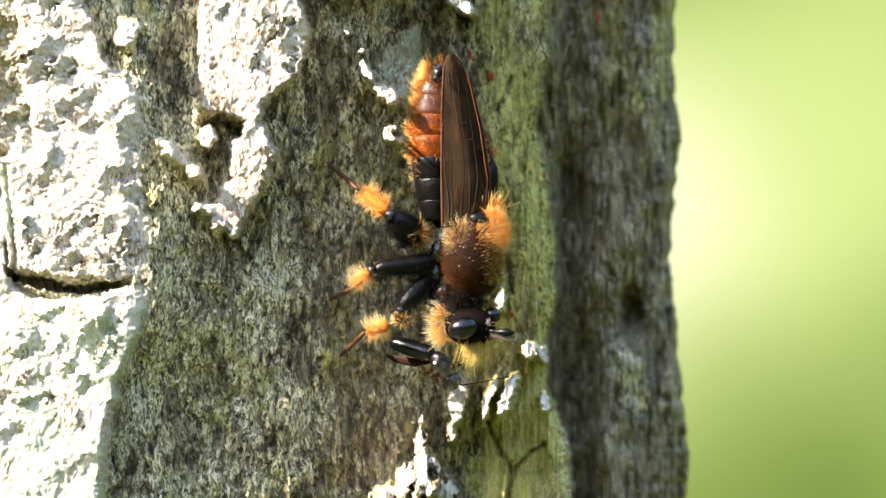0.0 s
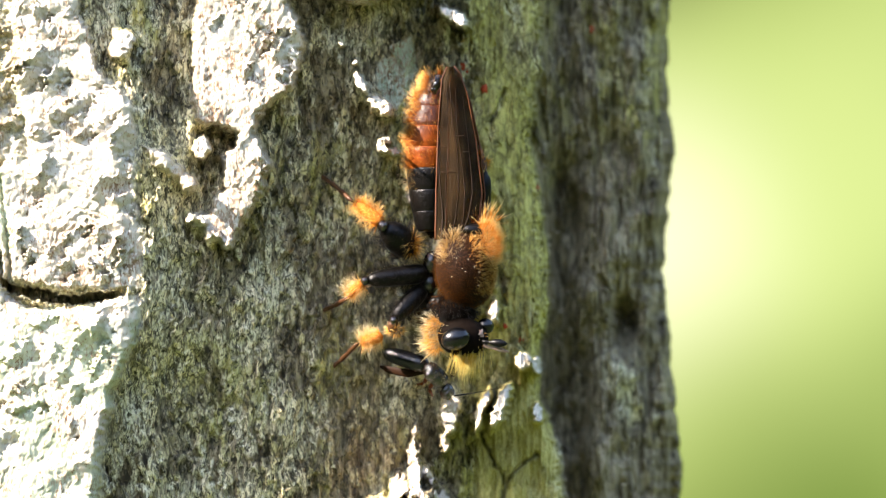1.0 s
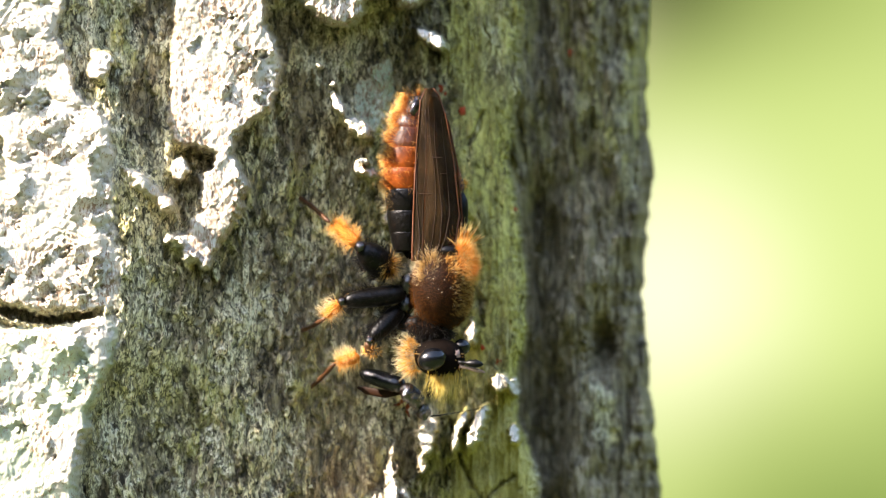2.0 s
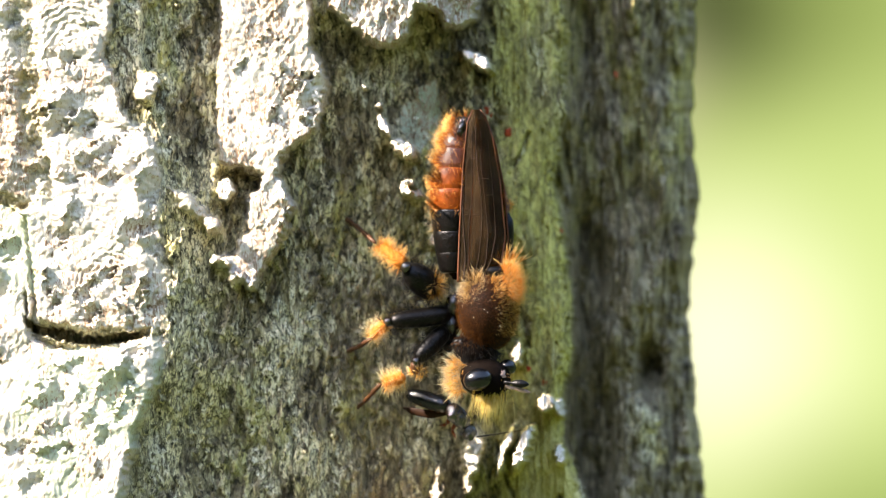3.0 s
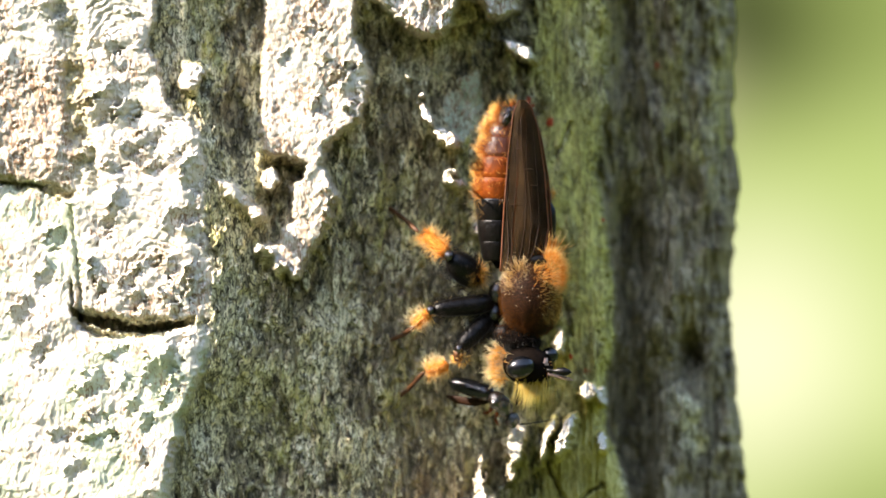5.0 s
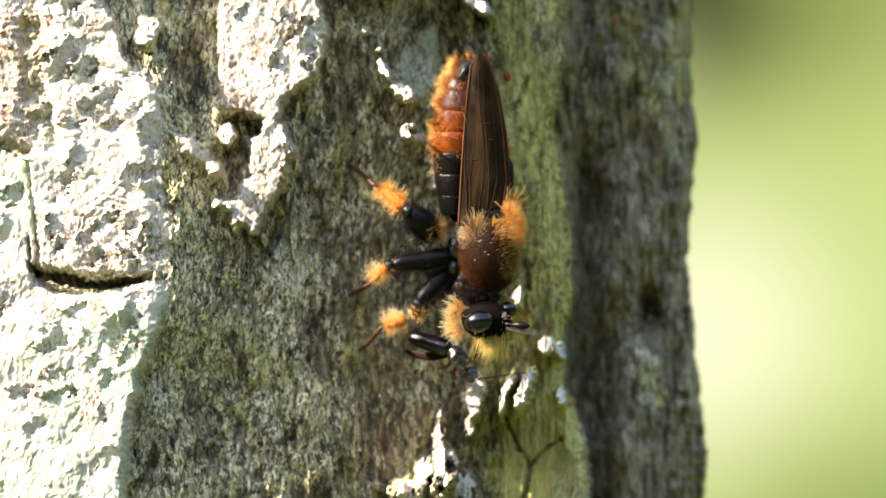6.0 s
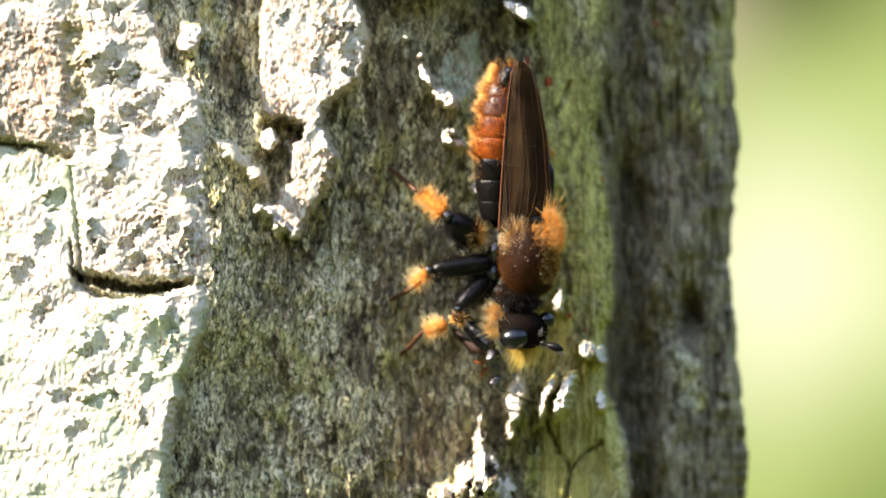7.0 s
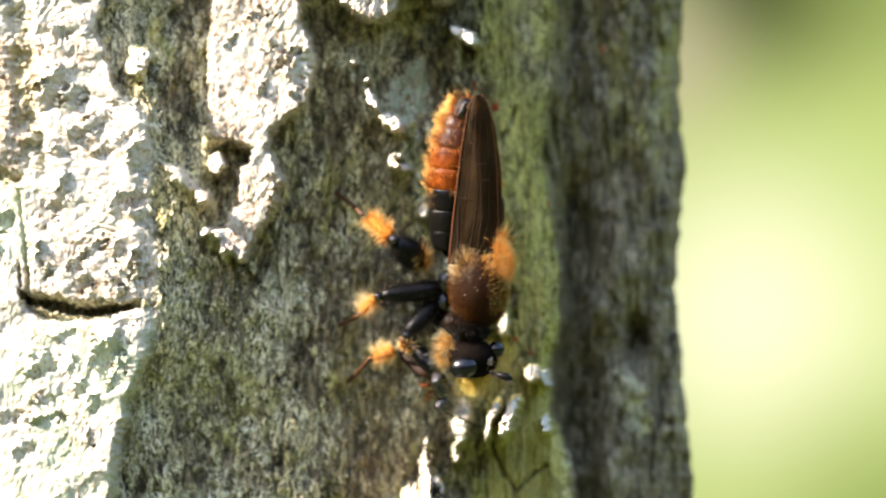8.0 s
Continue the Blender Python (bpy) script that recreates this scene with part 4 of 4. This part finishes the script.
def head():
    bm = bmesh.new()
    ball(bm, held(832, 578, -3.6), axes(46, 36, 38, 12), 24, 16)
    tube(bm, [held(822, 530, -4.2), held(824, 545, -4.0), held(828, 565, -3.8)], [24 * PX, 20 * PX, 22 * PX], 14)
    base = part("head", bm, DULL, fly, "dark head with large glossy eyes", NECK)
    for u, v, d, a, b, c, turn in ((819, 581, -2.0, 26, 20, 22, -14), (872, 558, -3.9, 15, 14, 16, 20)):
        bm = bmesh.new()
        ball(bm, held(u, v, d), axes(a, b, c, turn), 28, 18)
        part("eye", bm, EYE, base, "glossy black compound eye")
    bm = bmesh.new()
    ball(bm, held(858, 577, -3.0), axes(11, 16, 14, 15), 16, 12, 0.2)
    part("face", bm, HORN, base, "pale pinkish face between the eyes")
    bm = bmesh.new()
    for k in range(420):
        u, v = random.gauss(842, 11), random.gauss(602, 7)
        hair(bm, held(u, v, -3.2 + random.gauss(0, 0.3)), Vector((random.gauss(-0.12, 0.2), random.gauss(-0.2, 0.2), -1)), random.uniform(32, 58) * PX, 0.36 * PX)
    part("beard", bm, FUR_YELLOW, base, "dense yellow face beard")
    bm = bmesh.new()
    coat(bm, held(783, 575, -4.0), axes(14, 30, 18), 480, 27 * PX, 0.30 * PX, (-0.7, -0.15, 0), lambda q: 1.0 if q.x < 0.35 else 0.1, 0.5)
    part("cheek_hair", bm, FUR_GOLD, base, "pale golden cheek ruff")
    bm = bmesh.new()
    coat(bm, held(862, 582, -3.0), axes(12, 14, 12), 26, 10 * PX, 0.5 * PX, (0.1, -0.2, -0.3))
    part("face_bristles", bm, FUR_ORANGE, base)
    for a, b, r in (((866, 586, -2.3), (911, 590, -1.9), 8.0), ((868, 593, -2.5), (914, 604, -2.3), 4.0)):
        bm = bmesh.new()
        p, q = held(*a), held(*b)
        pts = [p.lerp(q, t) for t in (0, 0.15, 0.3, 0.45, 0.7, 0.9, 1.0)]
        tube(bm, pts, [x * PX for x in (3.2, 3.4, 2.6, 0.8 * r, r, 0.6 * r, 0.8)], 10)
        part("antenna", bm, BLACK if r > 5 else HORN, base, "black spindle-shaped antenna" if r > 5 else "pale antenna")
    bm = bmesh.new()
    limb(bm, held(822, 612, -4.6), held(812, 650, -4.9), (10 * PX, 6 * PX), 1.1)
    part("proboscis", bm, BLACK, base, "stout black piercing mouthpart")
    return base


skull = head()


def leg(name, femur, r_femur, tibia, r_tibia, tarsus, hairs, fur, label):
    """A leg: femur, furred tibia and a thin clawed tarsus, each from its places along the limb."""
    bm = bmesh.new()
    limb(bm, held(*femur[0]), held(*femur[1]), (r_femur[0] * PX, r_femur[1] * PX), r_femur[2], 18, 12)
    base = part(name, bm, BLACK, fly, label)
    bm = bmesh.new()
    p, q = held(*femur[0]), held(*femur[1])
    way = (q - p).normalized()
    for _ in range(800):
        t = random.uniform(0.05, 0.95)
        out = Vector((random.gauss(0, 1), random.gauss(0, 1), random.gauss(0, 1)))
        out = (out - way * out.dot(way)).normalized()
        r = (r_femur[0] + (r_femur[1] - r_femur[0]) * t) * (1 + (r_femur[2] - 1) * math.sin(math.pi * t)) * PX
        hair(bm, p.lerp(q, t) + out * r * 0.95, out + way * random.uniform(0.2, 1.2), random.uniform(8, 22) * PX, 0.26 * PX)
    part("femur_fuzz", bm, FUZZ, base, "fine dark fuzz")
    bm = bmesh.new()
    limb(bm, held(*tibia[0]), held(*tibia[1]), (r_tibia * PX, 0.8 * r_tibia * PX), 1.15, 12, 9)
    part("tibia", bm, CORE, base)
    bm = bmesh.new()
    ball(bm, held(*femur[1]) + NEAR * 0.2 * r_femur[1] * PX, axes(0.62 * r_femur[1], 0.62 * r_femur[1], 0.7 * r_femur[1]), 16, 12, 0.35, 3)
    part("knee_joint", bm, SHINE, base, "shiny dark knee joint")
    bm = bmesh.new()
    p, q = held(*tibia[0]), held(*tibia[1])
    way = (q - p).normalized()
    for _ in range(hairs):
        t = random.uniform(0.1, 1.0)
        out = Vector((random.gauss(0, 1), random.gauss(0, 1), random.gauss(0, 1)))
        out = (out - way * out.dot(way)).normalized()
        hair(bm, p.lerp(q, t) + out * r_tibia * 0.7 * PX, out + way * random.uniform(-0.25, 0.6), (random.uniform(9, 15) if random.random() < 0.55 else random.uniform(18, 32)) * PX, 0.25 * PX, out * 0.5 * PX)
    part("tibia_tuft", bm, fur, base, "dense orange hair tuft")
    bm = bmesh.new()
    places = [held(*q) for q in tarsus]
    run, thick = [], []
    for a, b in zip(places, places[1:]):
        run += [a, a.lerp(b, 0.35), a.lerp(b, 0.85)]
        thick += [3.4 * PX, 4.0 * PX, 4.8 * PX]
    tube(bm, run + [places[-1]], thick + [3.0 * PX], 8)
    end, before = held(*tarsus[-1]), held(*tarsus[-2])
    for s in (-1, 1):
        tube(bm, [end, end + (end - before).normalized() * 5 * PX + Vector((0, 0, s * 4 * PX)), end + (end - before).normalized() * 9 * PX + Vector((0, 2 * PX, s * 3 * PX))], [2 * PX, 1.4 * PX, 0.5 * PX], 6)
    part("tarsus", bm, BROWN, base, "thin brown clawed foot")
    return base


hind = leg("hind_leg", ((748, 430, -5.2), (690, 381, -3.2)), (17, 16, 1.62), ((688, 378, -3.3), (644, 340, -4.6)), 11, ((634, 336, -5.0), (612, 316, -5.8), (596, 303, -6.2), (580, 292, -6.6)), 640, FUR_ORANGE, "thick black hind leg with orange tuft")
mid = leg("middle_leg", ((776, 462, -4.8), (658, 478, -3.8)), (17, 13, 1.2), ((656, 480, -3.8), (628, 506, -4.3)), 9, ((628, 508, -4.3), (604, 522, -5.6), (584, 530, -6.5), (562, 538, -6.8)), 420, FUR_GOLD, "black middle leg with golden tuft")
fore = leg("front_leg", ((764, 488, -5.0), (708, 548, -3.6)), (15, 12, 1.25), ((690, 576, -3.9), (650, 588, -4.3)), 10, ((644, 590, -4.3), (628, 606, -5.6), (614, 620, -6.4), (598, 632, -6.7)), 600, FUR_GOLD, "black front leg with golden tuft")


def leg_details():
    bm = bmesh.new()
    limb(bm, held(708, 548, -3.6), held(706, 572, -4.2), (9 * PX, 8 * PX), 1.1)
    part("knee", bm, BROWN, fore)
    bm = bmesh.new()
    coat(bm, held(712, 566, -3.9), axes(14, 10, 12), 110, 12 * PX, 0.5 * PX)
    part("knee_hair", bm, FUR_GOLD, fore, "short golden knee hair")
    bm = bmesh.new()
    coat(bm, held(742, 414, -4.2), axes(7, 12, 8), 260, 27 * PX, 0.28 * PX, (0.2, -0.1, -0.3))
    part("femur_hair", bm, FUR_ORANGE, hind, "orange hair at the thigh")
    bm = bmesh.new()
    coat(bm, held(715, 470, -4.7), axes(60, 14, 14, -6), 120, 9 * PX, 0.35 * PX)
    part("femur_hair", bm, FUR_PALE, mid, "sparse pale hair")
    bm = bmesh.new()
    limb(bm, held(862, 390, -5.6), held(872, 282, -5.4), (12 * PX, 10 * PX), 1.3)
    far = part("hind_leg", bm, BLACK, fly, "black hind leg of the other side, mostly hidden")
    bm = bmesh.new()
    coat(bm, held(868, 268, -5.6), axes(8, 9, 8), 60, 14 * PX, 0.5 * PX)
    part("tibia_tuft", bm, FUR_ORANGE, far, "orange hair tuft")
    bm = bmesh.new()
    limb(bm, held(871, 282, -5.4), held(858, 232, -9.4), (6 * PX, 4 * PX), 1.1)
    part("tibia", bm, BROWN, far)


leg_details()

# ---- the prey ----
GRIP = held(769, 655, -5.0)
prey = thing("prey_insect", GRIP, "small shiny black insect caught in the fly's grip", "insect")


def prey_body():
    bm = bmesh.new()
    limb(bm, held(688, 604, -5.6), held(772, 630, -4.8), (11 * PX, 14 * PX), 1.25, 16, 12)
    body = part("abdomen", bm, GLOSS, prey, "slim black abdomen")
    bm = bmesh.new()
    coat(bm, held(730, 617, -5.1), axes(44, 11, 11, 18), 260, 8 * PX, 0.25 * PX)
    part("body_fuzz", bm, FUZZ, body, "fine dark fuzz")
    bm = bmesh.new()
    limb(bm, held(764, 626, -4.7), held(802, 664, -4.9), (13 * PX, 14 * PX), 1.2, 18, 12)
    ball(bm, held(776, 642, -4.3), axes(12, 15, 11, 40), 20, 14, 0.35, 5)
    part("thorax", bm, SHINE, prey, "glossy black thorax")
    bm = bmesh.new()
    ball(bm, held(804, 674, -5.0), axes(12, 14, 12), 20, 14, 0.3, 9)
    part("head", bm, SHINE, prey)
    bm = bmesh.new()
    tube(bm, [held(762, 640, -5.3), held(735, 642, -5.7), held(700, 636, -6.2), held(684, 630, -6.4)], [4 * PX, 8 * PX, 7 * PX, 2 * PX], 10, 0.25)
    part("wing_case", bm, UMBER, prey, "dark brown wing stub")
    for a, b, c in (((770, 646, -5.2), (762, 660, -5.6), (748, 662, -6.0)), ((780, 656, -5.2), (772, 670, -5.6), (778, 684, -6.2)), ((760, 636, -5.1), (740, 634, -5.4), (722, 628, -5.8))):
        bm = bmesh.new()
        limb(bm, held(*a), held(*b), (3.4 * PX, 3.4 * PX), 1.2, 8, 6)
        limb(bm, held(*b), held(*c), (3.6 * PX, 1.8 * PX), 1.0, 8, 6)
        part("leg", bm, RUST, prey, "small rust-red leg")
    bm = bmesh.new()
    tube(bm, [held(816, 682, -5.4), held(850, 677, -6.2), held(885, 670, -7.2), held(920, 666, -8.4)], [1.5 * PX, 1.2 * PX, 1.0 * PX, 0.6 * PX], 6)
    part("feeler", bm, GLOSS, prey, "thread-like feeler")


prey_body()


# ---- small things on the bark ----
def red_spots():
    for u, v, r in ((829, 96, 7), (836, 104, 5), (869, 136, 8), (961, 312, 6), (932, 582, 8), (906, 558, 5), (1060, 30, 7)):
        bm = bmesh.new()
        ball(bm, at(u, v, bark_at(u, v)), axes(0.8 * r, 0.9 * r, 0.25 * r), 12, 8, 0.9, u)
        part("lichen_spot", bm, RED, tree, "tiny orange-red lichen spot")


red_spots()


def motions():
    """The abdomen and wings swing slowly; the head and the prey turn once."""
    swing = [(0.0, 0.0, 0.0), (0.5, 1.0, 0.5), (1.0, 1.7, 1.0), (1.5, 2.1, 1.5), (3.0, 2.8, 3.0), (3.5, 3.3, 3.5), (4.2, 3.9, 4.0), (5.3, 4.0, 5.0), (6.5, 4.0, 6.0), (7.0, 4.1, 6.5), (7.5, 4.6, 7.5), (7.8, 5.8, 9.0), (8.0, 6.6, 10.0)]
    hinge = HINGE - ORIGIN[fly]
    for ob in (belly, *wings):
        walk(ob, [(t, pose(*hinge, tilt, turn, 0)) for t, turn, tilt in swing])
    # a last shift of the body over its planted legs
    lunge = Vector((8 * PX, 0, -11 * PX))
    shift = [(0.0, 0.0), (7.0, 0.0), (7.4, 0.0), (7.7, 0.5), (8.0, 1.0)]
    walk(fly, [(t, Matrix.Translation(ORIGIN[fly] + k * lunge)) for t, k in shift])
    for ob, share in ((hind, 1.0), (mid, 0.5), (fore, 0.5)):
        walk(ob, [(t, Matrix.Translation(ORIGIN[ob] - ORIGIN[fly] - share * k * lunge)) for t, k in shift])
    neck = NECK - ORIGIN[fly]
    still, turned = pose(*neck), pose(neck.x - 2 * PX, neck.y, neck.z - 7 * PX, 26, 8, 0)
    walk(skull, [(0.0, still), (6.0, still), (6.9, still), (7.0, turned), (7.4, turned), (8.0, turned)])
    held, moved = pose(*GRIP), pose(*(GRIP + Vector((-0.0005, 0, 0.0004))), 0, 31, 0)
    walk(prey, [(0.0, held), (6.0, held), (6.9, held), (7.0, moved), (7.4, moved), (8.0, moved)])


motions()
